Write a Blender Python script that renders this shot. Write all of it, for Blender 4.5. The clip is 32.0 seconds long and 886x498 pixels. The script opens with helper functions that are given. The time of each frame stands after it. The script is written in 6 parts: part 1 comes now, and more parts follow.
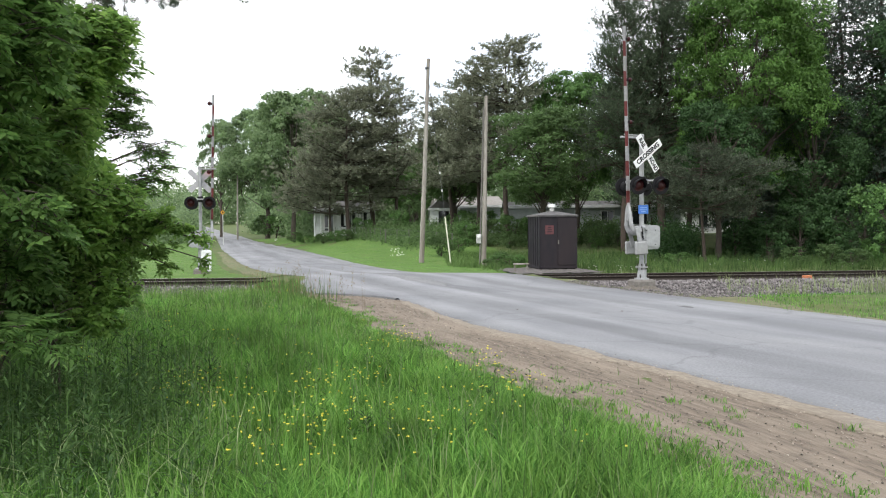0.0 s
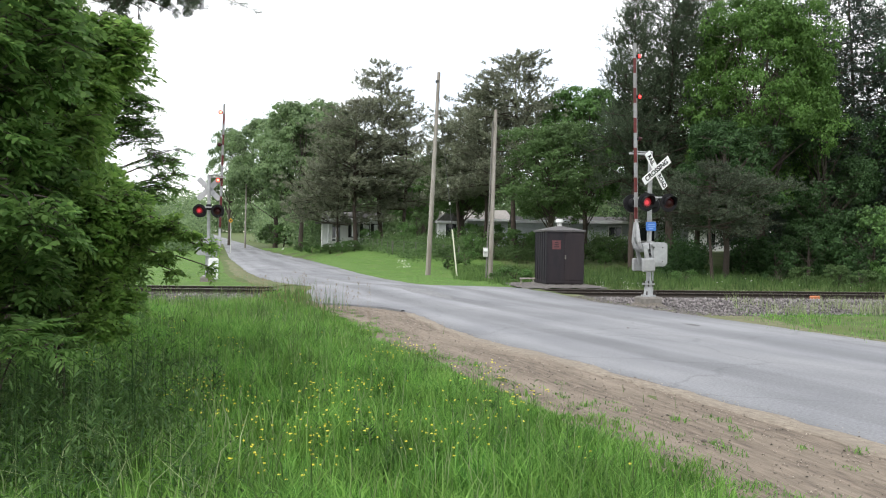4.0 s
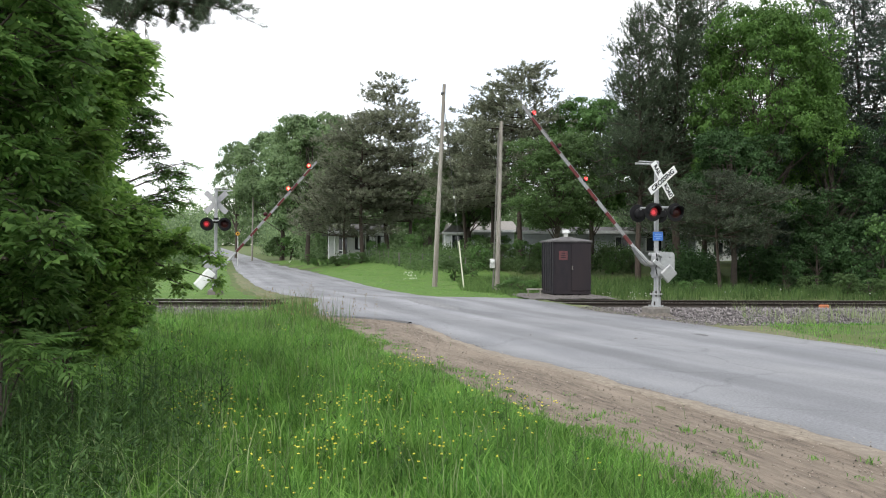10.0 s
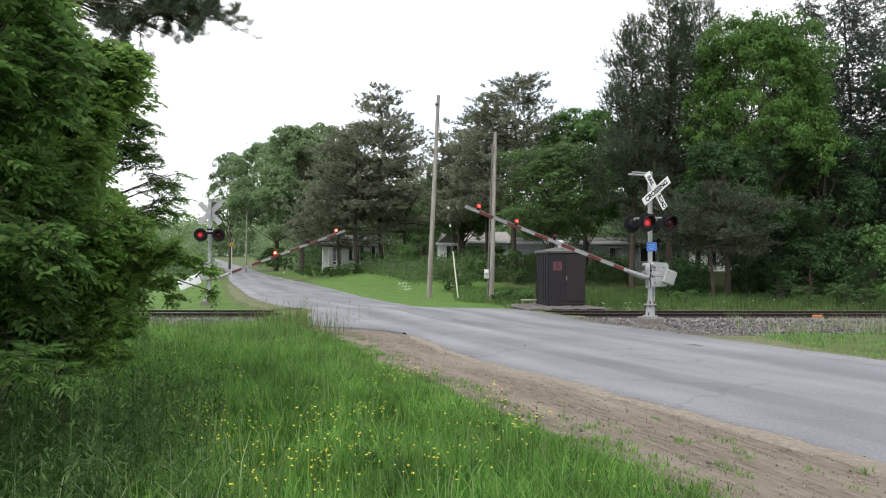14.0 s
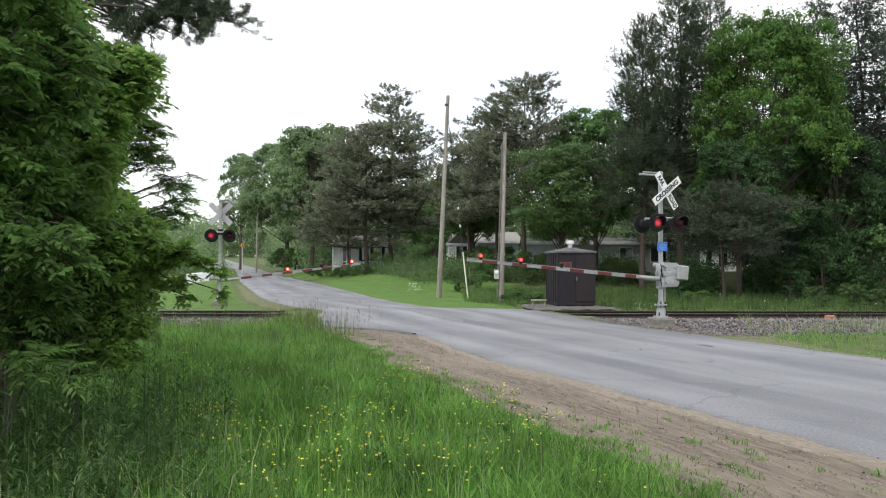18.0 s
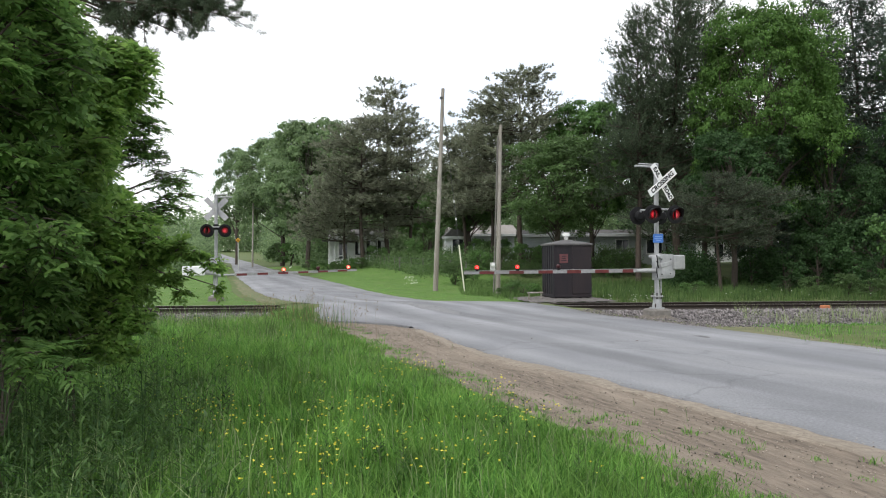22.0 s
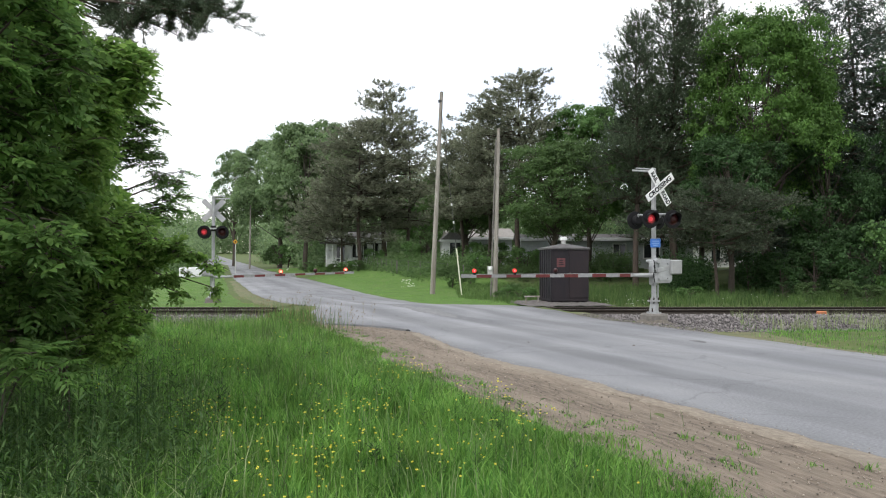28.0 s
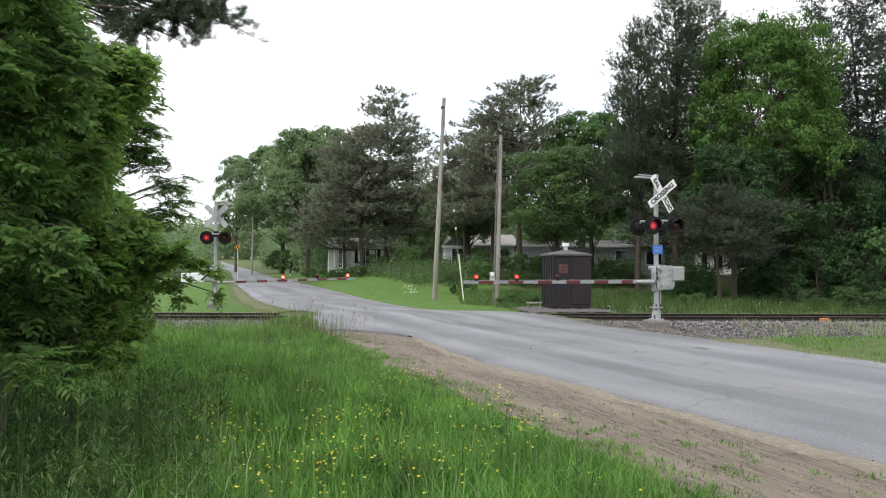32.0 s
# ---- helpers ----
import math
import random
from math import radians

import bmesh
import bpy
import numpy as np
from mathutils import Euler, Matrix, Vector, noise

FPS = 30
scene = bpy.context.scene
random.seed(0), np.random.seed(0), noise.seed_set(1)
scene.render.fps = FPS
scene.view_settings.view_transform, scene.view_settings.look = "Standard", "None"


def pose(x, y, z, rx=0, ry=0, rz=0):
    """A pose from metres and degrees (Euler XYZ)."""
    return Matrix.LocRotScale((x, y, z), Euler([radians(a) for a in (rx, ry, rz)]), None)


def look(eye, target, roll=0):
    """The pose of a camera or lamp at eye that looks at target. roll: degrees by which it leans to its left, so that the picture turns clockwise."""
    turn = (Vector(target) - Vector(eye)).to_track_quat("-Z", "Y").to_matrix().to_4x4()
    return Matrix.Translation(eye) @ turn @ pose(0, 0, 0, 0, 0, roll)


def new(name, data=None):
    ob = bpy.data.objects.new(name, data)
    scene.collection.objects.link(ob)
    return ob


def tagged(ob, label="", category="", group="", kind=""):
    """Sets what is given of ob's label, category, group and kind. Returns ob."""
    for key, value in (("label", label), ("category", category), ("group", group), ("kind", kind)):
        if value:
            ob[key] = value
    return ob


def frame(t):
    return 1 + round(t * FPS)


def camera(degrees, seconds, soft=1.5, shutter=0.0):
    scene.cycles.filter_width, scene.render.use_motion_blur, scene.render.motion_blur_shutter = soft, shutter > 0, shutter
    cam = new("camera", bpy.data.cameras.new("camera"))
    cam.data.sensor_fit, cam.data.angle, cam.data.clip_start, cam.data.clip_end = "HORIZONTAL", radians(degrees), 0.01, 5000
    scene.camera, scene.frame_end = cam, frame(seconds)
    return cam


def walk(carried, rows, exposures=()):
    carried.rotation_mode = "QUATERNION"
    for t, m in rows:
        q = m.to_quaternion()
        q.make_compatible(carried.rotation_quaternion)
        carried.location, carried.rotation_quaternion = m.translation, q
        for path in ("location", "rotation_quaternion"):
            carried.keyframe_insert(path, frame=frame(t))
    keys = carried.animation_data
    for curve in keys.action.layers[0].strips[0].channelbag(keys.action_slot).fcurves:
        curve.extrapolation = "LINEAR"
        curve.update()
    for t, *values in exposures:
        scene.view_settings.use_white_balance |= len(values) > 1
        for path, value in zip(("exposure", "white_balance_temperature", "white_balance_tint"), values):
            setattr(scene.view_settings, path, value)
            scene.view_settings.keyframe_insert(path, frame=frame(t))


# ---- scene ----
cam = camera(60.3, 32.0, soft=1.1)
EYE = (0.0, 0.0, 1.6)
PATH = [
    (0, 88.49, 0.45, -1.04), (0.5, 88.52, 0.54, -0.68), (1, 88.53, 0.72, -0.38), (1.5, 88.72, 0.28, -0.40), (2, 88.83, 0.06, -0.45),
    (2.5, 88.45, -0.65, -0.42), (3, 88.64, -0.96, -0.42), (3.5, 89.06, -0.85, -0.52), (5.5, 89.96, -0.44, -0.30), (6, 89.73, -1.31, -0.08),
    (6.5, 89.74, -1.29, 0.01), (7, 89.94, -0.77, 0.29), (7.5, 90.00, -0.84, 0.48), (8, 89.99, -1.01, 0.51), (8.5, 89.82, -0.95, 0.32),
    (9, 89.83, -0.82, -0.02), (9.5, 90.11, -0.59, -0.04), (10, 90.30, -0.31, -0.02), (10.5, 90.24, -0.31, 0.15), (11, 90.25, -0.44, 0.32),
    (11.5, 90.27, -0.45, 0.31), (12, 90.48, -0.47, 0.09), (12.5, 90.60, -0.37, -0.23), (13, 90.76, -0.32, -0.40), (13.5, 90.87, -0.39, -0.47),
    (14, 91.10, -0.26, -0.45), (14.5, 91.00, -0.21, -0.37), (16.5, 90.76, -0.23, -0.08), (17, 91.11, -0.35, 0.09), (17.5, 91.20, -0.15, 0.12),
    (18, 91.13, -0.20, 0.29), (18.5, 90.98, -0.46, 0.23), (19, 90.74, -0.07, 0.01), (19.5, 90.70, -0.34, 0.03), (20, 90.91, -0.32, -0.04),
    (20.5, 90.93, -0.42, -0.18), (21, 90.72, 0.00, -0.00), (21.5, 90.57, 0.19, 0.13), (22, 90.62, 0.26, 0.01), (22.5, 90.65, 0.35, -0.13),
    (23, 90.67, 0.41, -0.27), (23.5, 90.65, 0.34, -0.30), (24, 90.69, -0.01, -0.26), (24.5, 90.47, -0.33, -0.47), (25, 90.53, -0.27, -0.49),
    (25.5, 90.58, -0.08, -0.41), (27.5, 90.66, 0.05, -0.11), (28, 90.86, -0.15, -0.19), (28.5, 90.99, -0.22, -0.20), (29, 91.00, -0.23, -0.14),
    (29.5, 90.98, -0.33, -0.06), (30, 90.93, -0.23, -0.08), (30.5, 90.95, -0.09, -0.11), (31, 91.00, -0.23, -0.14), (31.5, 91.16, -0.21, -0.07),
    (32, 91.31, -0.29, -0.03),
]
walk(cam, [(t, pose(*EYE, rx, ry, rz)) for t, rx, ry, rz in PATH],
     exposures=[(0, 0.54), (3, 0.54), (6, 0.52), (10, 0.42), (14, 0.32), (21, 0.25), (32, 0.28)])

# ---- world and light: bright overcast ----
world = bpy.data.worlds.new("overcast_sky")
scene.world = world
world.use_nodes = True
wn, wl = world.node_tree.nodes, world.node_tree.links
wn.clear()
w_out = wn.new("ShaderNodeOutputWorld")
w_bg = wn.new("ShaderNodeBackground")
w_sky = wn.new("ShaderNodeTexSky")
w_sky.sky_type, w_sky.sun_disc = "NISHITA", False
w_sky.sun_elevation, w_sky.sun_rotation = radians(50), radians(-20)
w_scale = wn.new("ShaderNodeMix")
w_scale.data_type, w_scale.blend_type = "RGBA", "MULTIPLY"
w_scale.inputs[0].default_value = 1.0
w_scale.inputs[7].default_value = (0.13, 0.13, 0.13, 1)
w_mix = wn.new("ShaderNodeMix")
w_mix.data_type = "RGBA"
w_noise = wn.new("ShaderNodeTexNoise")
w_noise.inputs["Scale"].default_value, w_noise.inputs["Detail"].default_value = 2.2, 7
w_ramp = wn.new("ShaderNodeValToRGB")
w_ramp.color_ramp.elements[0].position, w_ramp.color_ramp.elements[0].color = 0.38, (0.5, 0.5, 0.5, 1)
w_ramp.color_ramp.elements[1].position, w_ramp.color_ramp.elements[1].color = 0.5, (1, 1, 1, 1)
w_coord = wn.new("ShaderNodeTexCoord")
wl.new(w_coord.outputs["Generated"], w_noise.inputs["Vector"])
wl.new(w_noise.outputs["Fac"], w_ramp.inputs["Fac"])
wl.new(w_sky.outputs["Color"], w_scale.inputs[6])
wl.new(w_ramp.outputs["Color"], w_mix.inputs[0])
wl.new(w_scale.outputs[2], w_mix.inputs[6])
w_mix.inputs[7].default_value = (1.16, 1.18, 1.22, 1)
wl.new(w_mix.outputs[2], w_bg.inputs["Color"])
w_bg.inputs["Strength"].default_value = 1.0
wl.new(w_bg.outputs[0], w_out.inputs[0])
sun = new("sun", bpy.data.lights.new("sun", "SUN"))
sun.data.energy, sun.data.angle, sun.data.color = 1.5, radians(25), (1.0, 0.97, 0.92)
sun.matrix_basis = look((0, 0, 60), (22, 40, 0))


# ---- materials ----
def mat(name, c1, c2, scale=4.0, rough=0.8, bump=0.0, bump_scale=None, metal=0.0, stretch=(1, 1, 1), c3=None, big=0.35,
        island=False, spec=0.4, uv=False):
    """Two colours mixed by fine noise, a third by broad stains; relief from the fine noise."""
    m = bpy.data.materials.new(name)
    m.use_nodes = True
    n, l = m.node_tree.nodes, m.node_tree.links
    b = n["Principled BSDF"]
    b.inputs["Roughness"].default_value, b.inputs["Metallic"].default_value = rough, metal
    b.inputs["Specular IOR Level"].default_value = spec
    co = n.new("ShaderNodeTexCoord")
    mp = n.new("ShaderNodeMapping")
    mp.inputs["Scale"].default_value = stretch
    l.new(co.outputs["UV" if uv else "Object"], mp.inputs["Vector"])
    f = n.new("ShaderNodeTexNoise")
    f.inputs["Scale"].default_value, f.inputs["Detail"].default_value, f.inputs["Roughness"].default_value = scale, 8, 0.65
    l.new(mp.outputs[0], f.inputs["Vector"])
    r = n.new("ShaderNodeValToRGB")
    r.color_ramp.elements[0].position, r.color_ramp.elements[1].position = 0.32, 0.68
    r.color_ramp.elements[0].color, r.color_ramp.elements[1].color = (*c1, 1), (*c2, 1)
    l.new(f.outputs["Fac"], r.inputs["Fac"])
    col = r.outputs["Color"]
    if c3:
        g = n.new("ShaderNodeTexNoise")
        g.inputs["Scale"].default_value, g.inputs["Detail"].default_value = scale * 0.13, 4
        l.new(mp.outputs[0], g.inputs["Vector"])
        gr = n.new("ShaderNodeValToRGB")
        gr.color_ramp.elements[0].position, gr.color_ramp.elements[1].position = 0.45, 0.7
        gr.color_ramp.elements[0].color, gr.color_ramp.elements[1].color = (0, 0, 0, 1), (big, big, big, 1)
        l.new(g.outputs["Fac"], gr.inputs["Fac"])
        mx = n.new("ShaderNodeMix")
        mx.data_type = "RGBA"
        l.new(gr.outputs["Color"], mx.inputs[0])
        l.new(col, mx.inputs[6])
        mx.inputs[7].default_value = (*c3, 1)
        col = mx.outputs[2]
    if island:
        gi = n.new("ShaderNodeNewGeometry")
        hs = n.new("ShaderNodeHueSaturation")
        mr = n.new("ShaderNodeMapRange")
        mr.inputs["To Min"].default_value, mr.inputs["To Max"].default_value = 0.35, 1.75
        l.new(gi.outputs["Random Per Island"], mr.inputs["Value"])
        l.new(mr.outputs[0], hs.inputs["Value"])
        l.new(col, hs.inputs["Color"])
        col = hs.outputs["Color"]
    l.new(col, b.inputs["Base Color"])
    if bump:
        bp = n.new("ShaderNodeBump")
        bp.inputs["Strength"].default_value, bp.inputs["Distance"].default_value = bump, 0.02
        if bump_scale:
            f2 = n.new("ShaderNodeTexNoise")
            f2.inputs["Scale"].default_value, f2.inputs["Detail"].default_value = bump_scale, 6
            l.new(mp.outputs[0], f2.inputs["Vector"])
            l.new(f2.outputs["Fac"], bp.inputs["Height"])
        else:
            l.new(f.outputs["Fac"], bp.inputs["Height"])
        l.new(bp.outputs[0], b.inputs["Normal"])
    return m


def leaf_mat(name, dark, light, through_light=0.35, rough=0.55, spec=0.25, vary=0.3, size=0.6):
    """Leaves: a colour for each leaf between two greens, and light that passes through."""
    m = bpy.data.materials.new(name)
    m.use_nodes = True
    n, l = m.node_tree.nodes, m.node_tree.links
    b, out = n["Principled BSDF"], n["Material Output"]
    b.inputs["Roughness"].default_value, b.inputs["Specular IOR Level"].default_value = rough, spec
    gi = n.new("ShaderNodeNewGeometry")
    r = n.new("ShaderNodeValToRGB")
    r.color_ramp.elements[0].color, r.color_ramp.elements[1].color = (*dark, 1), (*light, 1)
    l.new(gi.outputs["Random Per Island"], r.inputs["Fac"])
    co = n.new("ShaderNodeTexCoord")
    f = n.new("ShaderNodeTexNoise")
    f.inputs["Scale"].default_value, f.inputs["Detail"].default_value = size, 3
    l.new(co.outputs["Object"], f.inputs["Vector"])
    mr = n.new("ShaderNodeMapRange")
    mr.inputs["From Min"].default_value, mr.inputs["From Max"].default_value = 0.3, 0.7
    mr.inputs["To Min"].default_value, mr.inputs["To Max"].default_value = 1 - vary, 1 + vary
    l.new(f.outputs["Fac"], mr.inputs["Value"])
    hs = n.new("ShaderNodeHueSaturation")
    l.new(mr.outputs[0], hs.inputs["Value"])
    l.new(r.outputs["Color"], hs.inputs["Color"])
    l.new(hs.outputs["Color"], b.inputs["Base Color"])
    tr = n.new("ShaderNodeBsdfTranslucent")
    l.new(hs.outputs["Color"], tr.inputs["Color"])
    mx = n.new("ShaderNodeMixShader")
    mx.inputs[0].default_value = through_light
    l.new(b.outputs[0], mx.inputs[1])
    l.new(tr.outputs[0], mx.inputs[2])
    l.new(mx.outputs[0], out.inputs["Surface"])
    return m


def glow_mat(name, colour, strength):
    m = bpy.data.materials.new(name)
    m.use_nodes = True
    b = m.node_tree.nodes["Principled BSDF"]
    b.inputs["Base Color"].default_value = (*(0.12 * c for c in colour), 1)
    b.inputs["Emission Color"].default_value = (*colour, 1)
    b.inputs["Emission Strength"].default_value = strength
    b.inputs["Roughness"].default_value = 0.3
    return m


M_GROUND = mat("soil_and_grass", (0.05, 0.075, 0.02), (0.09, 0.13, 0.03), 3.0, 0.95, 0.6, c3=(0.12, 0.12, 0.04), big=0.5)
M_LAWN = mat("mown_lawn", (0.047, 0.112, 0.015), (0.098, 0.188, 0.028), 9.0, 0.95, 0.7, bump_scale=60, c3=(0.135, 0.2, 0.045), big=0.6)
M_MOUND = mat("stony_dirt", (0.075, 0.066, 0.057), (0.20, 0.178, 0.152), 22.0, 0.95, 0.9)
M_DIRT = mat("shoulder_dirt", (0.085, 0.068, 0.053), (0.24, 0.195, 0.152), 18.0, 0.95, 0.9, bump_scale=60, stretch=(1, 0.14, 1), c3=(0.28, 0.235, 0.185), big=0.75, uv=True)
M_PEBBLE = mat("tan_pebble", (0.16, 0.135, 0.11), (0.30, 0.26, 0.22), 20.0, 0.9, island=True)
M_SAND = mat("pale_sand", (0.17, 0.142, 0.11), (0.33, 0.285, 0.23), 22.0, 0.95, 0.8, bump_scale=70, stretch=(1, 0.4, 1), c3=(0.2, 0.17, 0.14), big=0.6, uv=True)
M_FARVERGE = mat("worn_grassy_dirt", (0.085, 0.095, 0.04), (0.19, 0.18, 0.105), 5.0, 0.95, 0.7, bump_scale=50, stretch=(1, 0.4, 1), c3=(0.09, 0.13, 0.04), big=0.8, uv=True)
M_BALLAST = mat("ballast_stone", (0.085, 0.077, 0.08), (0.21, 0.192, 0.188), 9.0, 0.9, 0.6, island=True)
M_BALLAST_BED = mat("ballast_bed", (0.05, 0.046, 0.043), (0.19, 0.175, 0.165), 16.0, 0.95, 1.0)
M_RAIL = mat("rusty_rail", (0.026, 0.022, 0.018), (0.058, 0.046, 0.037), 20.0, 0.6, 0.3, metal=0.3)
M_RAILTOP = mat("worn_rail_top", (0.32, 0.3, 0.28), (0.45, 0.43, 0.41), 30.0, 0.35, metal=0.8)
M_TIE = mat("weathered_tie", (0.07, 0.06, 0.05), (0.14, 0.12, 0.10), 12.0, 0.9, 0.6)
M_POLE = mat("weathered_pole_wood", (0.18, 0.162, 0.138), (0.43, 0.405, 0.37), 6.0, 0.9, 0.5, stretch=(6, 6, 0.35), c3=(0.14, 0.115, 0.09), big=0.75)
M_ALU = mat("aluminium_paint", (0.30, 0.31, 0.32), (0.42, 0.43, 0.44), 8.0, 0.45, 0.1, metal=0.25, c3=(0.24, 0.23, 0.22), big=0.5)
M_WHITE = mat("white_sheet", (0.70, 0.71, 0.72), (0.80, 0.81, 0.81), 7.0, 0.5, c3=(0.55, 0.55, 0.53), big=0.4)
M_SIGNBACK = mat("weathered_sign_back", (0.36, 0.36, 0.38), (0.5, 0.5, 0.52), 10.0, 0.6, c3=(0.3, 0.28, 0.28), big=0.5)
M_BLACK = mat("black_paint", (0.008, 0.008, 0.009), (0.018, 0.018, 0.02), 12.0, 0.7, spec=0.2)
M_RED = mat("red_sheeting", (0.085, 0.014, 0.014), (0.14, 0.024, 0.023), 10.0, 0.6, c3=(0.09, 0.03, 0.03), big=0.4)
M_ARMWHITE = mat("dulled_white_sheeting", (0.2, 0.205, 0.21), (0.34, 0.345, 0.35), 10.0, 0.6, c3=(0.2, 0.195, 0.19), big=0.6)
M_BLUE = mat("blue_sign_sheet", (0.05, 0.17, 0.55), (0.07, 0.22, 0.66), 10.0, 0.5)
M_NOTICE = mat("pale_blue_print", (0.2, 0.36, 0.7), (0.28, 0.44, 0.76), 10.0, 0.5)
M_LENS = mat("unlit_red_lens", (0.03, 0.004, 0.005), (0.045, 0.006, 0.007), 30.0, 0.35, spec=0.3)
M_LIT = glow_mat("lit_red_lamp", (1.0, 0.05, 0.075), 0.55)
M_LIT_RIM = glow_mat("lit_lens_rim", (1.0, 0.015, 0.035), 0.14)
M_LIT_HOT = glow_mat("lit_lamp_core", (1.0, 0.19, 0.12), 4.0)
M_LIT_NEAR = glow_mat("lit_red_core", (1.0, 0.09, 0.08), 2.6)
M_LIT_LENS = glow_mat("lit_small_lens", (1.0, 0.03, 0.025), 1.1)
M_FENCE = mat("dark_old_fence_wood", (0.10, 0.095, 0.085), (0.19, 0.18, 0.165), 8.0, 0.95, 0.5)
M_CONCRETE = mat("concrete", (0.13, 0.12, 0.11), (0.22, 0.205, 0.19), 9.0, 0.95, 0.6, c3=(0.2, 0.18, 0.16), big=0.6)
M_SHED = mat("dark_brown_steel", (0.011, 0.0105, 0.0155), (0.021, 0.0175, 0.0225), 5.0, 0.6, 0.2, stretch=(1, 1, 0.3), c3=(0.03, 0.02, 0.02), big=0.6, spec=0.3)
M_SHEDROOF = mat("weathered_roof_steel", (0.06, 0.058, 0.06), (0.105, 0.1, 0.102), 6.0, 0.6, c3=(0.14, 0.13, 0.125), big=0.5)
M_GALV = mat("galvanised_steel", (0.45, 0.45, 0.44), (0.62, 0.62, 0.6), 9.0, 0.45, metal=0.3)
M_PLACARD = mat("faded_red_placard", (0.09, 0.03, 0.035), (0.14, 0.05, 0.053), 14.0, 0.6)
M_HOUSE = mat("white_siding", (0.62, 0.63, 0.63), (0.74, 0.75, 0.75), 3.0, 0.6, c3=(0.5, 0.51, 0.5), big=0.4)
M_GREYSIDE = mat("pale_grey_siding", (0.33, 0.36, 0.37), (0.43, 0.46, 0.46), 3.0, 0.6, c3=(0.36, 0.38, 0.38), big=0.4)
# white window panes: the sky's reflection is put into their colour
M_SKYPANE = mat("sky_reflecting_pane", (0.6, 0.61, 0.63), (0.75, 0.76, 0.78), 6.0, 0.7, stretch=(8, 1, 0.5))
M_PALEROOF = mat("pale_tan_shingle", (0.2, 0.188, 0.17), (0.33, 0.31, 0.285), 10.0, 0.9, 0.4, c3=(0.3, 0.28, 0.27), big=0.5)
M_SHINGLE = mat("grey_shingle", (0.085, 0.08, 0.078), (0.16, 0.155, 0.15), 10.0, 0.9, 0.4)
M_GLASS = mat("dark_window_glass", (0.02, 0.022, 0.025), (0.035, 0.04, 0.045), 3.0, 0.08, spec=0.6)
M_BARK = mat("grey_brown_bark", (0.05, 0.04, 0.033), (0.11, 0.09, 0.075), 9.0, 0.95, 0.9, stretch=(3, 3, 0.6))
M_PINEBARK = mat("pine_bark", (0.042, 0.033, 0.028), (0.098, 0.074, 0.06), 7.0, 0.95, 0.9, stretch=(3, 3, 0.6))
M_ORANGE = mat("orange_marker", (0.4, 0.13, 0.055), (0.5, 0.19, 0.09), 12.0, 0.7, c3=(0.3, 0.12, 0.07), big=0.6)
M_YELLOW = mat("yellow_sign_sheet", (0.5, 0.25, 0.015), (0.58, 0.31, 0.03), 12.0, 0.5)
M_GUARD = mat("pale_yellow_guard", (0.55, 0.55, 0.42), (0.66, 0.66, 0.53), 12.0, 0.5)
M_WIRE = mat("wire", (0.05, 0.05, 0.05), (0.09, 0.09, 0.09), 20.0, 0.6, metal=0.5)
L_MAPLE = leaf_mat("maple_leaf", (0.085, 0.175, 0.055), (0.15, 0.275, 0.08), 0.42)
# far leaves: the haze of distance is put into this paler green
L_FAR = leaf_mat("hazed_far_leaf", (0.155, 0.23, 0.117), (0.25, 0.35, 0.17), 0.54, size=0.35)
L_RANK = leaf_mat("rank_weed", (0.042, 0.09, 0.024), (0.118, 0.188, 0.058), 0.3, vary=0.45, size=1.2)
# leaves of the wood's interior: its shade is put into this darker green
L_SHADE = leaf_mat("shaded_green_leaf", (0.03, 0.07, 0.024), (0.057, 0.118, 0.037), 0.28)
L_BRIGHT = leaf_mat("bright_maple_leaf", (0.07, 0.15, 0.035), (0.14, 0.26, 0.06), 0.45, vary=0.4)
L_DEEP = leaf_mat("deep_green_leaf", (0.072, 0.13, 0.047), (0.14, 0.225, 0.08), 0.45)
L_NEAR = leaf_mat("thicket_leaf", (0.12, 0.23, 0.055), (0.26, 0.41, 0.1), 0.6, vary=0.4, size=1.1)
# darker copy of the thicket leaf: the thicket's shade is put into its colour
L_NEARSHADED = leaf_mat("shaded_thicket_leaf", (0.083, 0.17, 0.047), (0.185, 0.315, 0.085), 0.6, vary=0.4, size=1.1)
L_PINE = leaf_mat("pine_needle", (0.05, 0.075, 0.046), (0.11, 0.148, 0.085), 0.32)
L_REDPINE = leaf_mat("scots_pine_needle", (0.15, 0.17, 0.122), (0.31, 0.325, 0.23), 0.45)
L_GREYPINE = leaf_mat("grey_pine_needle", (0.045, 0.065, 0.042), (0.135, 0.16, 0.105), 0.28)
L_SPRUCE = leaf_mat("spruce_needle", (0.04, 0.062, 0.048), (0.09, 0.125, 0.09), 0.28)
L_GRASS = leaf_mat("meadow_grass", (0.05, 0.153, 0.028), (0.23, 0.43, 0.092), 0.4, vary=0.42, size=1.5)
L_FRESH = leaf_mat("fresh_grass", (0.095, 0.21, 0.034), (0.23, 0.4, 0.095), 0.4, vary=0.35, size=1.5)
L_TALL = leaf_mat("tall_weed_grass", (0.055, 0.11, 0.03), (0.16, 0.25, 0.08), 0.35)
L_DRY = leaf_mat("dry_grass_head", (0.16, 0.12, 0.06), (0.28, 0.23, 0.13), 0.3)
L_WEED = leaf_mat("weed_leaf", (0.028, 0.07, 0.021), (0.1, 0.175, 0.052), 0.33)
L_PALE = leaf_mat("pale_grass_stem", (0.2, 0.26, 0.12), (0.36, 0.42, 0.22), 0.35)
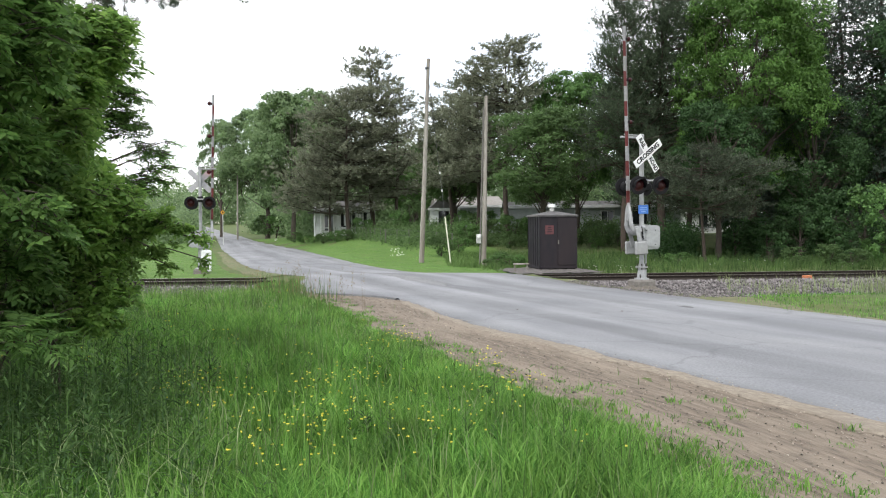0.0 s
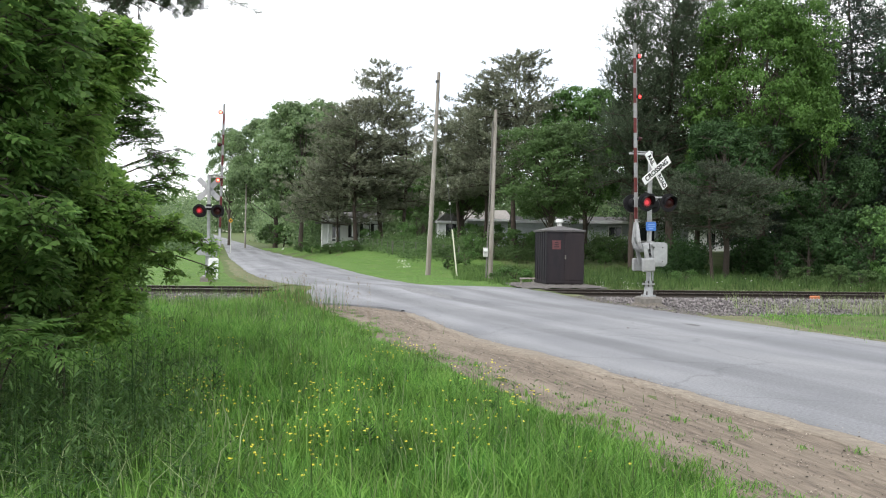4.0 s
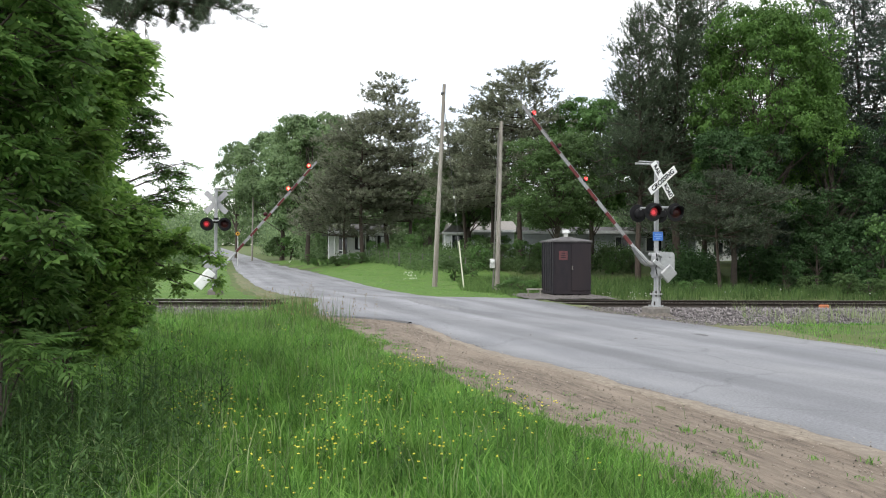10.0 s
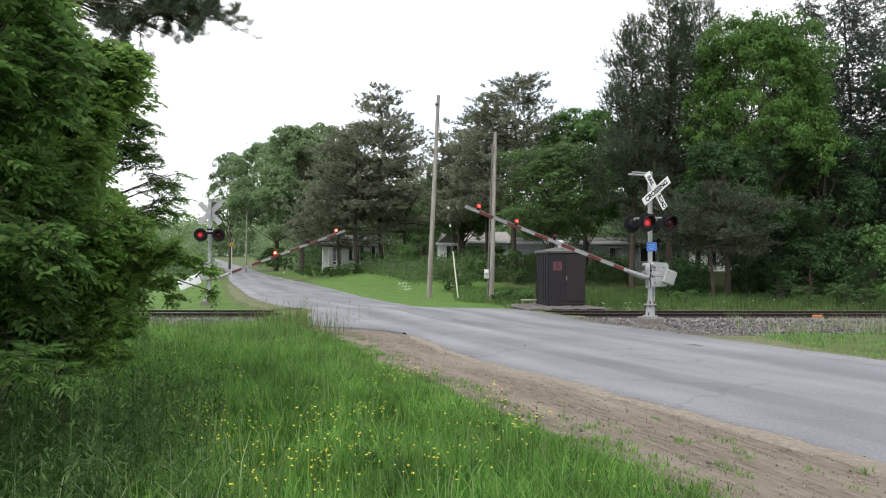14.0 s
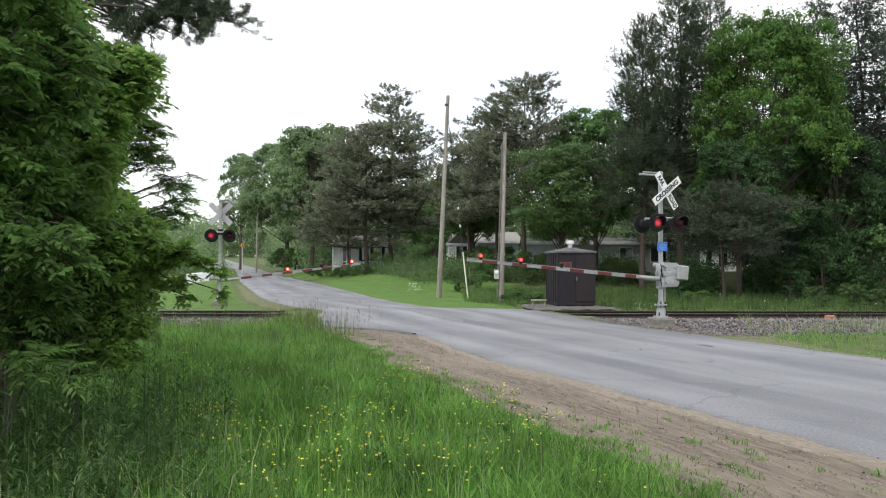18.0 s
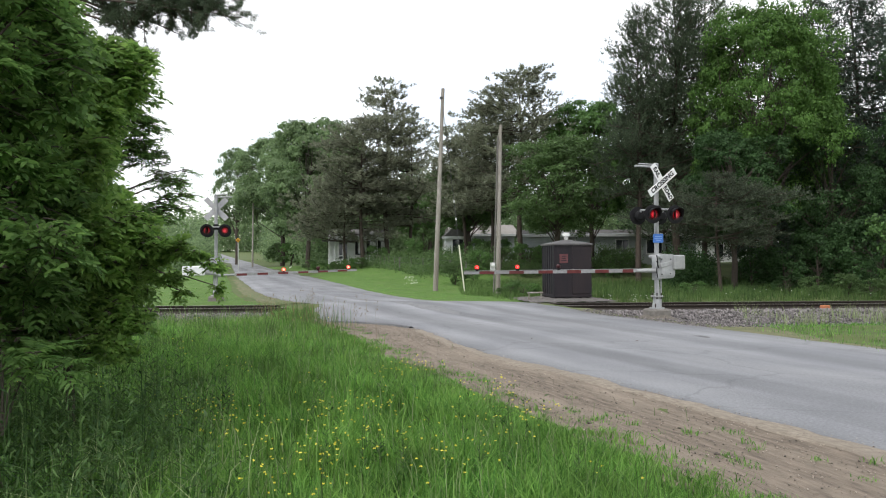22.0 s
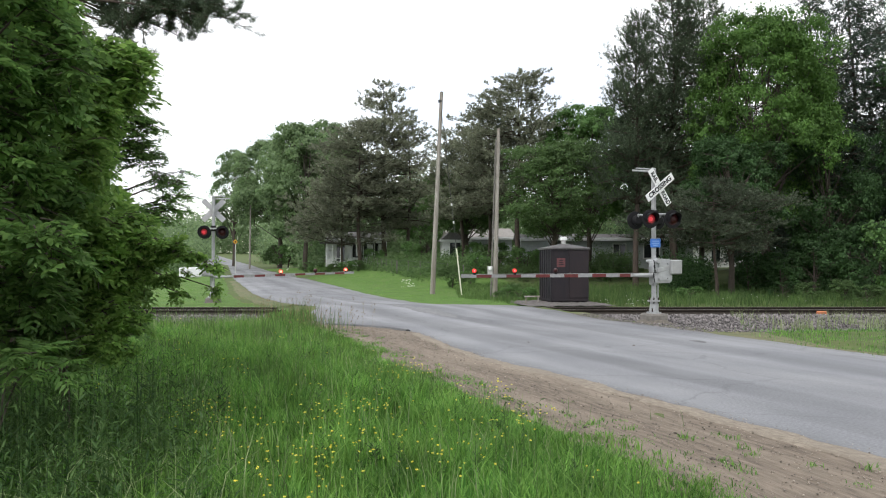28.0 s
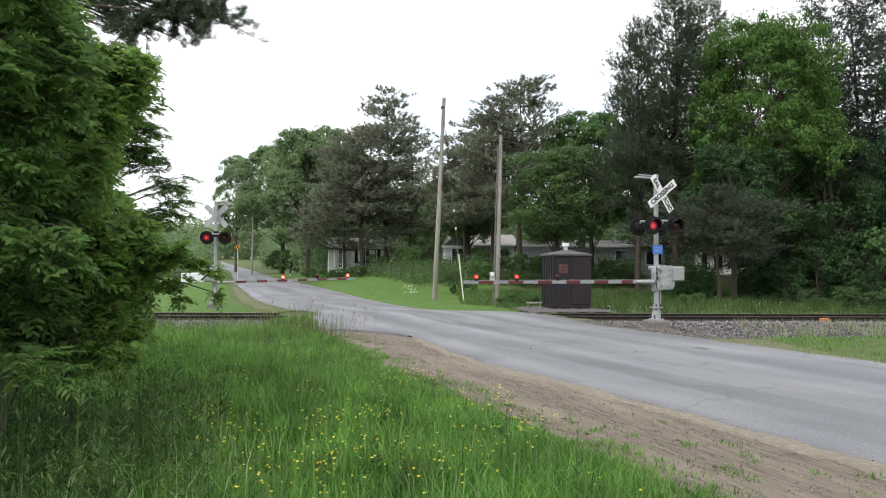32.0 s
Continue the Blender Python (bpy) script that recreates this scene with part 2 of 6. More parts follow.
L_FLOWER = leaf_mat("yellow_petal", (0.74, 0.64, 0.06), (0.88, 0.8, 0.16), 0.3)
L_WHITEFLOWER = leaf_mat("white_petal", (0.65, 0.66, 0.6), (0.8, 0.8, 0.76), 0.3)


# ---- mesh helpers ----
def mesh_of(name, verts, faces, materials):
    """A mesh from an array of points and an array of triangles or quads."""
    verts, faces = np.asarray(verts, dtype=np.float32), np.asarray(faces, dtype=np.int32)
    me = bpy.data.meshes.new(name)
    k = faces.shape[1]
    me.vertices.add(len(verts))
    me.vertices.foreach_set("co", verts.ravel())
    me.loops.add(faces.size)
    me.loops.foreach_set("vertex_index", faces.ravel())
    me.polygons.add(len(faces))
    me.polygons.foreach_set("loop_start", np.arange(0, faces.size, k, dtype=np.int32))
    me.update(calc_edges=True)
    for m in materials if isinstance(materials, (list, tuple)) else [materials]:
        me.materials.append(m)
    return me


def part(name, bm, material, parent, label="", at=None, smooth=False):
    """Links a bmesh, or a mesh, as one object under a thing or a part."""
    if isinstance(bm, bmesh.types.BMesh):
        me = bpy.data.meshes.new(name)
        bmesh.ops.recalc_face_normals(bm, faces=bm.faces)
        bm.to_mesh(me)
        bm.free()
        me.materials.append(material)
    else:
        me = bm
    if smooth:
        me.polygons.foreach_set("use_smooth", [True] * len(me.polygons))
    ob = new(name, me)
    ob.parent = parent
    if at is not None:
        ob.matrix_basis = at
    if label:
        ob["label"] = label
    return ob


def thing(name, at, label, category, group="", kind=""):
    ob = new(name)
    ob.empty_display_size = 0.2
    ob.matrix_basis = at
    return tagged(ob, label, category, group, kind)


def box(sx, sy, sz, at=None, bevel=0.01, bm=None):
    """A box with worn edges, centred on x and y, standing on z = 0, moved by at."""
    bm2 = bmesh.new()
    bmesh.ops.create_cube(bm2, size=1, matrix=Matrix.Translation((0, 0, sz / 2)) @ Matrix.Diagonal((sx, sy, sz, 1)))
    if bevel:
        bmesh.ops.bevel(bm2, geom=bm2.edges[:], offset=min(bevel, 0.45 * min(sx, sy, sz)), segments=1, affect="EDGES")
    if at is not None:
        bm2.transform(at)
    if bm is None:
        return bm2
    me = bpy.data.meshes.new("join")
    bm2.to_mesh(me)
    bm.from_mesh(me)
    bm2.free()
    bpy.data.meshes.remove(me)
    return bm


def rod(a, b, r1, r2=None, n=10, bm=None):
    """A round bar from a to b."""
    bm = bm or bmesh.new()
    a, b = Vector(a), Vector(b)
    r2 = r1 if r2 is None else r2
    q = (b - a).to_track_quat("Z", "Y").to_matrix().to_4x4()
    bmesh.ops.create_cone(bm, segments=n, radius1=r1, radius2=r2, depth=(b - a).length, cap_ends=True,
                          matrix=Matrix.Translation((a + b) / 2) @ q)
    return bm


def tube(points, radii, n=8):
    """Points and quads of a bent, tapering tube."""
    pts = np.asarray(points, float)
    d = np.gradient(pts, axis=0)
    d /= np.linalg.norm(d, axis=1)[:, None] + 1e-9
    ref = np.where(np.abs(d[:, 2:3]) > 0.9, np.array([[1.0, 0, 0]]), np.array([[0, 0, 1.0]]))
    u = np.cross(d, ref)
    u /= np.linalg.norm(u, axis=1)[:, None] + 1e-9
    v = np.cross(d, u)
    a = np.linspace(0, 2 * np.pi, n, endpoint=False)
    ring = np.cos(a)[None, :, None] * u[:, None] + np.sin(a)[None, :, None] * v[:, None]
    V = (pts[:, None] + ring * np.asarray(radii)[:, None, None]).reshape(-1, 3)
    i, j = np.meshgrid(np.arange(len(pts) - 1), np.arange(n), indexing="ij")
    j2 = (j + 1) % n
    F = np.stack([i * n + j, i * n + j2, (i + 1) * n + j2, (i + 1) * n + j], -1).reshape(-1, 4)
    return V, F


def join(pieces):
    V, F, o = [], [], 0
    for v, f in pieces:
        V.append(v)
        F.append(np.asarray(f) + o)
        o += len(v)
    return np.concatenate(V), np.concatenate(F)


def unit(v):
    return v / (np.linalg.norm(v, axis=-1, keepdims=True) + 1e-9)


def leaves(rng, centres, along, normal, length, width):
    """Folded four-cornered leaves: two triangles each, as quads."""
    along = unit(along)
    side = unit(np.cross(along, normal))
    up = np.cross(side, along)
    L, W = np.asarray(length)[:, None], np.asarray(width)[:, None]
    base = centres
    p1 = base + along * L * 0.45 + side * W * 0.5 + up * W * 0.12
    p2 = base + along * L - up * L * 0.1
    p3 = base + along * L * 0.45 - side * W * 0.5 + up * W * 0.12
    V = np.stack([base, p1, p2, p3], 1).reshape(-1, 3)
    F = np.arange(len(V)).reshape(-1, 4)
    return V, F


def leaflets(rng, centres, along, normal, length, width):
    """Pointed oval leaflets with six corners, a little bent along their length."""
    along = unit(along)
    side = unit(np.cross(along, normal))
    up = np.cross(side, along)
    L, W = np.asarray(length)[:, None], np.asarray(width)[:, None]
    pts = [centres]
    for u, w, b in ((0.28, 0.46, 0.06), (0.64, 0.38, 0.02), (1.0, 0.0, -0.12), (0.64, -0.38, 0.02), (0.28, -0.46, 0.06)):
        pts.append(centres + along * L * u + side * W * w + up * L * b)
    V = np.stack(pts, 1).reshape(-1, 3)
    return V, np.arange(len(V)).reshape(-1, 6)


def rand_dir(rng, n):
    return unit(rng.normal(size=(n, 3)))


# ---- plan of the road and the ground ----
ROAD_Y = [-60, 6.4, 8.8, 11, 13.2, 14.6, 17.65, 18.8, 19.3, 19.6, 19.95, 21, 24.4, 26.3, 27.0, 27.8, 28.5, 30, 33.1, 38.8, 50, 67.5, 105, 140, 175, 222, 295, 330]
ROAD_L = [29.2, 3.73, 2.71, 1.76, 0.66, 0.19, -0.58, -1.3, -1.9, -2.4, -3.1, -3.5, -4.1, -4.3, -4.5, -4.9, -5.3, -6.2, -7.6, -9.6, -13.0, -18.3, -29.0, -39.0, -52.0, -73.0, -106.0, -122]
ROAD_R = [36.1, 10.68, 9.76, 8.92, 8.07, 7.54, 6.37, 5.93, 5.74, 5.63, 5.5, 5.1, 3.8, 3.1, 2.75, 2.0, 0.4, -0.72, -2.02, -3.8, -6.8, -11.7, -24.0, -34.5, -46.0, -61.5, -86.0, -98]
DIRT_Y, DIRT_X = ROAD_Y[:7] + [24.4], ROAD_L[:7] + [-3.17]


def road_left(y):
    return np.interp(y, ROAD_Y, ROAD_L)


def road_right(y):
    return np.interp(y, ROAD_Y, ROAD_R)


def dirt_line(y):
    """The straight edge of the asphalt along the dirt shoulder, without the apron at the crossing."""
    return np.interp(y, DIRT_Y, DIRT_X)


def wheel_line(y):
    """A smooth line along the road, which the wear of the wheels follows."""
    return np.interp(y, [-60, 6.4, 11, 17.65, 22, 26.3, 30, 33.1, 38.8, 50, 67.5, 105, 330], [29.2, 3.8, 1.9, -0.6, -2.3, -4.1, -6.0, -7.4, -9.6, -13.0, -18.3, -29.0, -122])


def track_y(x):
    """The middle of the track."""
    return 25.55 + 0.045 * x


def ground_z(x, y):
    """Height of the bare ground."""
    x, y = np.asarray(x, float), np.asarray(y, float)
    z = -0.10 + 0 * x
    z = z + 2.3 * np.clip((y - 60) / 180, 0, 1.8) ** 1.5
    d = np.abs(y - track_y(x))
    up = np.clip((y - 37) / 24, 0, 1)
    z = z + 1.15 * up * up * (3 - 2 * up) * np.clip((x - road_right(y) - 0.5) / 7, 0, 1) * np.clip((120 - y) / 30, 0, 1)
    side = np.maximum(x - road_right(y), road_left(y) - x)
    off = np.clip((side - 0.6) / 1.6, 0, 1)
    low = np.where(y < track_y(x), np.interp(d, [0, 3.4, 4.3, 5.2, 7.5], [-0.5, -0.5, -0.42, -0.26, 0]), np.interp(d, [0, 1.5, 2.6, 4.0], [-0.4, -0.35, -0.1, 0]))
    low = np.where(x < 0, low * 0.55, low)
    z = z + off * low + (1 - off) * 0.085 * np.clip((3.2 - d) / 1.8, 0, 1)
    return z


def grid(xs, ys, zfun):
    X, Y = np.meshgrid(xs, ys)
    V = np.stack([X, Y, zfun(X, Y)], -1).reshape(-1, 3)
    n, m = len(xs), len(ys)
    j, i = np.meshgrid(np.arange(m - 1), np.arange(n - 1), indexing="ij")
    F = np.stack([j * n + i, j * n + i + 1, (j + 1) * n + i + 1, (j + 1) * n + i], -1).reshape(-1, 4)
    return V, F


def structure(name, V, F, material, label, category):
    me = mesh_of(name, V, F, material)
    me.polygons.foreach_set("use_smooth", [True] * len(me.polygons))
    return tagged(new(name, me), label, category, kind="structure")


def uneven(x, y, a=0.03, s=0.7):
    return a * (np.sin(x * 2.1 * s + 1.3) * np.cos(y * 1.7 * s) + 0.6 * np.sin(x * 5.3 * s + y * 4.1 * s))


gx = np.concatenate([-np.geomspace(2500, 32, 16), np.linspace(-30, 40, 176), np.geomspace(42, 2500, 16)])
gy = np.concatenate([-np.geomspace(2500, 22, 14), np.linspace(-20, 60, 201), np.geomspace(62, 3000, 40)])
V, F = grid(gx, gy, lambda x, y: ground_z(x, y) + uneven(x, y, 0.015))
structure("ground", V, F, M_GROUND, "uneven green ground of soil and grass round the crossing", "ground")


def strip(name, ys, left, right, cols, lift, material, label, category, ragged=0.0, crown=0.0, guide=None):
    """A strip of ground between two edges; its uv is metres across and along."""
    ys = np.asarray(ys)
    l, r = left(ys), right(ys)
    if ragged:
        l = l + ragged * np.array([noise.noise((0.9 * y, 3.1, 0)) + 0.5 * noise.noise((3.3 * y, 7.7, 0)) for y in ys])
        r = r + ragged * np.array([noise.noise((0.9 * y, 13.1, 5)) + 0.5 * noise.noise((3.3 * y, 17.7, 5)) for y in ys])
    r = np.maximum(r, l + 0.26)
    u = np.linspace(0, 1, cols)
    X = l[:, None] + (r - l)[:, None] * u
    Y = np.repeat(ys[:, None], cols, 1)
    Z = ground_z(X, Y) + lift + crown * (1 - (2 * u - 1) ** 2)
    for edge_col, inner, sgn in ((0, 1, 1), (-1, -2, -1)):
        X[:, inner] = X[:, edge_col] + 0.1 * sgn
        Z[:, edge_col] = ground_z(X[:, edge_col], ys) - 0.03
        Z[:, inner] = ground_z(X[:, inner], ys) + lift
    V = np.stack([X, Y, Z], -1).reshape(-1, 3)
    n, m = cols, len(ys)
    j, i = np.meshgrid(np.arange(m - 1), np.arange(n - 1), indexing="ij")
    F = np.stack([j * n + i, j * n + i + 1, (j + 1) * n + i + 1, (j + 1) * n + i], -1).reshape(-1, 4)
    ob = structure(name, V, F, material, label, category)
    uv = ob.data.uv_layers.new(name="metres")
    across = ((X - (guide or left)(ys)[:, None]) * 0.934).ravel()
    along = (Y * 1.07).ravel()
    idx = F.ravel()
    uv.data.foreach_set("uv", np.stack([across[idx], along[idx]], -1).ravel())
    return ob


def asphalt():
    """Old grey asphalt: pale worn wheel paths, darker middle, fine grit, cracks and tar."""
    m = bpy.data.materials.new("old_asphalt")
    m.use_nodes = True
    n, l = m.node_tree.nodes, m.node_tree.links
    b = n["Principled BSDF"]
    b.inputs["Roughness"].default_value = 0.85
    uv = n.new("ShaderNodeUVMap")
    uv.uv_map = "metres"
    def noise_at(scale, sx, sy, detail=6):
        mp = n.new("ShaderNodeMapping")
        mp.inputs["Scale"].default_value = (sx, sy, 1)
        l.new(uv.outputs[0], mp.inputs["Vector"])
        t = n.new("ShaderNodeTexNoise")
        t.inputs["Scale"].default_value, t.inputs["Detail"].default_value = scale, detail
        l.new(mp.outputs[0], t.inputs["Vector"])
        return t.outputs["Fac"]
    def ramp(src, p0, c0, p1, c1):
        r = n.new("ShaderNodeValToRGB")
        r.color_ramp.elements[0].position, r.color_ramp.elements[1].position = p0, p1
        r.color_ramp.elements[0].color, r.color_ramp.elements[1].color = (*c0, 1), (*c1, 1)
        l.new(src, r.inputs["Fac"])
        return r.outputs["Color"]
    def mix(kind, fac, a, c):
        x = n.new("ShaderNodeMix")
        x.data_type, x.blend_type = "RGBA", kind
        if isinstance(fac, float):
            x.inputs[0].default_value = fac
        else:
            l.new(fac, x.inputs[0])
        for k, s in ((6, a), (7, c)):
            if isinstance(s, tuple):
                x.inputs[k].default_value = (*s, 1)
            else:
                l.new(s, x.inputs[k])
        return x.outputs[2]
    grit = ramp(noise_at(38, 1, 1), 0.3, (0.155, 0.16, 0.172), 0.7, (0.245, 0.25, 0.265))
    streak = ramp(noise_at(1.0, 1.1, 0.06, 5), 0.35, (0.78, 0.78, 0.79), 0.65, (1.16, 1.16, 1.17))
    blotch = ramp(noise_at(0.55, 1, 0.5, 6), 0.36, (0.82, 0.82, 0.825), 0.64, (1.16, 1.15, 1.13))
    col = mix("MULTIPLY", 1.0, mix("MULTIPLY", 1.0, grit, streak), blotch)
    sx = n.new("ShaderNodeSeparateXYZ")
    l.new(uv.outputs[0], sx.inputs[0])
    band = n.new("ShaderNodeMath")
    band.operation = "SINE"
    sc = n.new("ShaderNodeMath")
    sc.operation = "MULTIPLY"
    sc.inputs[1].default_value = 3.9
    l.new(sx.outputs[0], sc.inputs[0])
    l.new(sc.outputs[0], band.inputs[0])
    wheel = ramp(band.outputs[0], 0.0, (0.93, 0.93, 0.93), 1.0, (1.1, 1.1, 1.1))
    col = mix("MULTIPLY", 1.0, col, wheel)
    vor = n.new("ShaderNodeTexVoronoi")
    vor.feature = "DISTANCE_TO_EDGE"
    vor.inputs["Scale"].default_value = 0.33
    mp = n.new("ShaderNodeMapping")
    l.new(uv.outputs[0], mp.inputs["Vector"])
    wob = n.new("ShaderNodeMix")
    wob.data_type, wob.blend_type = "RGBA", "LINEAR_LIGHT"
    wob.inputs[0].default_value = 0.35
    l.new(mp.outputs[0], wob.inputs[6])
    wn2 = n.new("ShaderNodeTexNoise")
    wn2.inputs["Scale"].default_value, wn2.inputs["Detail"].default_value = 1.4, 5
    l.new(uv.outputs[0], wn2.inputs["Vector"])
    l.new(wn2.outputs["Color"], wob.inputs[7])
    l.new(wob.outputs[2], vor.inputs["Vector"])
    crack = ramp(vor.outputs["Distance"], 0.0, (0.62, 0.62, 0.63), 0.012, (1, 1, 1))
    col = mix("MULTIPLY", 0.5, col, crack)
    l.new(col, b.inputs["Base Color"])
    bp = n.new("ShaderNodeBump")
    bp.inputs["Strength"].default_value, bp.inputs["Distance"].default_value = 0.5, 0.01
    l.new(noise_at(60, 1, 1, 3), bp.inputs["Height"])
    l.new(bp.outputs[0], b.inputs["Normal"])
    return m


M_ASPHALT = asphalt()
ys = np.concatenate([np.linspace(-60, -12, 24), np.linspace(-11.8, 34, 340), np.linspace(34.5, 120, 120), np.linspace(123, 320, 60)])
strip("road", ys, road_left, road_right, 15, 0.03, M_ASPHALT, "worn grey asphalt country road over the track", "road", 0.12, 0.04, wheel_line)
ys = np.concatenate([np.linspace(-30, -12, 12), np.linspace(-11.8, 21.0, 240)])
strip("road_shoulder", ys, lambda y: dirt_line(y) - np.interp(y, [-30, 4, 6, 9, 12, 16, 19, 21], [2.6, 2.6, 2.3, 2.1, 1.8, 1.7, 1.85, 1.9]), lambda y: dirt_line(y) + np.interp(y, [18.5, 21], [0.7, -0.9]), 12, 0.02,
      M_DIRT, "brown dirt and gravel shoulder with tyre tracks", "shoulder", 0.22)
ys = np.concatenate([np.linspace(-30, 4, 30), np.linspace(4.5, 24, 80)])
strip("verge_gravel", ys, lambda y: road_right(y) - 0.6, lambda y: road_right(y) + np.interp(y, [0, 12, 15, 18, 21, 24], [0.25, 0.25, 0.4, 1.5, 2.5, 1.8]), 9, 0.018, M_FARVERGE,
      "thin sandy gravel verge beside the asphalt", "verge", 0.15)
ys = np.concatenate([np.linspace(28.2, 60, 120), np.linspace(60.6, 110, 60)])
strip("lawn", ys, lambda y: road_right(y) - 0.1, lambda y: road_right(y) + np.interp(y, [28, 30, 40, 60, 110], [3.5, 6, 9, 12, 15]), 14, 0.02, M_LAWN,
      "mown bright green lawn along the road", "lawn", 0.25)
ys = np.concatenate([np.linspace(27.5, 60, 120), np.linspace(60.6, 110, 60)])
strip("verge_lawn", ys, lambda y: road_left(y) - np.interp(y, [27, 40, 60, 110], [20, 20, 18, 14]), lambda y: road_left(y) - np.interp(y, [27.5, 33, 50, 110], [1.6, 1.2, 0.9, 0.5]), 16, 0.02, M_LAWN,
      "mown green lawn beside the far signal", "lawn", 0.2)
ys = np.linspace(27.5, 60, 120)
strip("far_shoulder", ys, lambda y: road_left(y) - np.interp(y, [27.5, 33, 50], [1.3, 0.9, 0.6]), lambda y: road_left(y) + 0.1, 5, 0.024, M_FARVERGE,
      "narrow sandy shoulder with thin grass", "shoulder", 0.2)
ys = np.concatenate([np.linspace(-30, -12, 12), np.linspace(-11.8, 17.6, 300)])
strip("sand_edge", ys, lambda y: road_left(y) - np.interp(y, [2, 8, 18], [0.34, 0.3, 0.2]), lambda y: road_left(y) + np.interp(y, [2, 8, 24], [0.16, 0.18, 0.2]), 6, 0.036,
      M_SAND, "pale sand washed over the asphalt's edge", "sand", 0.16)
M_STAIN = mat("worn_tar_stain", (0.14, 0.143, 0.15), (0.225, 0.228, 0.235), 9.0, 0.85, 0.6, bump_scale=50, c3=(0.2, 0.2, 0.205), big=0.9)
M_PATCH = mat("tar_and_edge_shadow", (0.07, 0.07, 0.073), (0.14, 0.14, 0.145), 12.0, 0.85, 0.6, bump_scale=50, c3=(0.17, 0.17, 0.17), big=0.5)
# dark strip painted as the shadow at the apron's broken edge
strip("tar_and_shadow_patch", np.linspace(18.1, 19.9, 24), lambda y: road_left(y) - 0.04, lambda y: road_left(y) + 0.14 + 0.1 * np.sin(y * 9), 6, 0.06, M_PATCH,
      "broken edge of the asphalt apron with its shadow painted on", "tar patch", 0.06)
strip("tar_and_shadow_patch", np.linspace(15.3, 15.75, 8), lambda y: 4.9 + 0.3 * np.abs(y - 15.5), lambda y: 5.5 - 0.3 * np.abs(y - 15.5), 5, 0.062, M_PATCH, "small dark oval patch of tar", "tar patch", 0.04)
strip("tar_and_shadow_patch", np.linspace(21.2, 26.8, 56), lambda y: -2.1 + (27.5 - y) * 0.44 - 0.35 * np.sin(3.14 * (y - 21.2) / 5.6), lambda y: -1.9 + (27.5 - y) * 0.44 + 0.4 * np.sin(3.14 * (y - 21.2) / 5.6), 6, 0.075, M_STAIN,
      "faint dark streak worn into the asphalt", "stain", 0.25)


def scatter_stones(seed, n, place, r0, r1, material, name, label):
    """Small loose stones on the ground."""
    rng = np.random.default_rng(seed)
    x, y, z = place(rng, n)
    n = len(x)
    ov = np.array([(1, 0, 0), (0, 1, 0), (-1, 0, 0), (0, -1, 0), (0, 0, 0.8), (0, 0, -0.5)], float)
    of = np.array([(0, 1, 4), (1, 2, 4), (2, 3, 4), (3, 0, 4), (1, 0, 5), (2, 1, 5), (3, 2, 5), (0, 3, 5)])
    v = ov[None] * rng.uniform(0.6, 1.3, (n, 6, 1)) * rng.uniform(r0, r1, n)[:, None, None]
    v += np.stack([x, y, z], -1)[:, None]
    f = (of[None] + 6 * np.arange(n)[:, None, None]).reshape(-1, 3)
    tagged(new(name, mesh_of(name, v.reshape(-1, 3), f, material)), label, "gravel", kind="stuff")


def on_shoulder(rng, n):
    y = -3.0 + 23 * rng.random(n) ** 1.2
    x = dirt_line(y) - rng.uniform(-0.3, 2.1, n)
    return x, y, ground_z(x, y) + 0.03


def by_mast(rng, n):
    y = rng.uniform(18, 23.5, n)
    x = road_right(y) + rng.uniform(-0.3, 1.8, n)
    return x, y, ground_z(x, y) + 0.025


scatter_stones(91, 9000, on_shoulder, 0.003, 0.013, M_PEBBLE, "shoulder_gravel", "fine loose gravel on the dirt shoulder")
scatter_stones(92, 2500, by_mast, 0.01, 0.035, M_BALLAST, "verge_stones", "loose stones between road and ballast")


# ---- railway track ----
TRACK_TURN = math.degrees(math.atan(0.045))


def build_track():
    t = tagged(thing("railway_track", pose(0, 25.55, 0, 0, 0, TRACK_TURN), "single rusty railway track on grey stone ballast", "railway track"), kind="structure")
    prof = [(-0.075, -0.185), (0.075, -0.185), (0.075, -0.17), (0.012, -0.15), (0.012, -0.05), (0.036, -0.04), (0.036, -0.008),
            (0.028, 0), (-0.028, 0), (-0.036, -0.008), (-0.036, -0.04), (-0.012, -0.05), (-0.012, -0.15), (-0.075, -0.17)]
    for y0 in (-0.72, 0.72):
        for x0, x1 in ((-90, -5.0 if y0 < 0 else -5.5), (2.9 if y0 < 0 else 2.2, 110)):
            k = len(prof)
            V = np.array([(x, y0 + a, b) for x in (x0, x1) for a, b in prof])
            F = np.array([(i, (i + 1) % k, k + (i + 1) % k, k + i) for i in range(k)])
            me = mesh_of("rail", V, F, [M_RAIL, M_RAILTOP])
            for p in me.polygons:
                if p.index == 7:
                    p.material_index = 1
            part("rail", me, None, t)
    # ties, in reach of the eye only
    tie = mesh_of("tie", *box_vf(0.22, 2.6, 0.17), M_TIE)
    for x in np.concatenate([np.arange(-16, -5.2, 0.55), np.arange(3.2, 26, 0.55)]):
        part("tie", tie, None, t, at=pose(x, random.uniform(-0.05, 0.05), -0.365, 0, 0, random.uniform(-1.5, 1.5)))
    return t


def box_vf(sx, sy, sz):
    V = np.array([(x * sx / 2, y * sy / 2, z * sz) for z in (0, 1) for y in (-1, 1) for x in (-1, 1)])
    F = np.array([(0, 2, 3, 1), (4, 5, 7, 6), (0, 1, 5, 4), (2, 6, 7, 3), (0, 4, 6, 2), (1, 3, 7, 5)])
    return V, F


build_track()


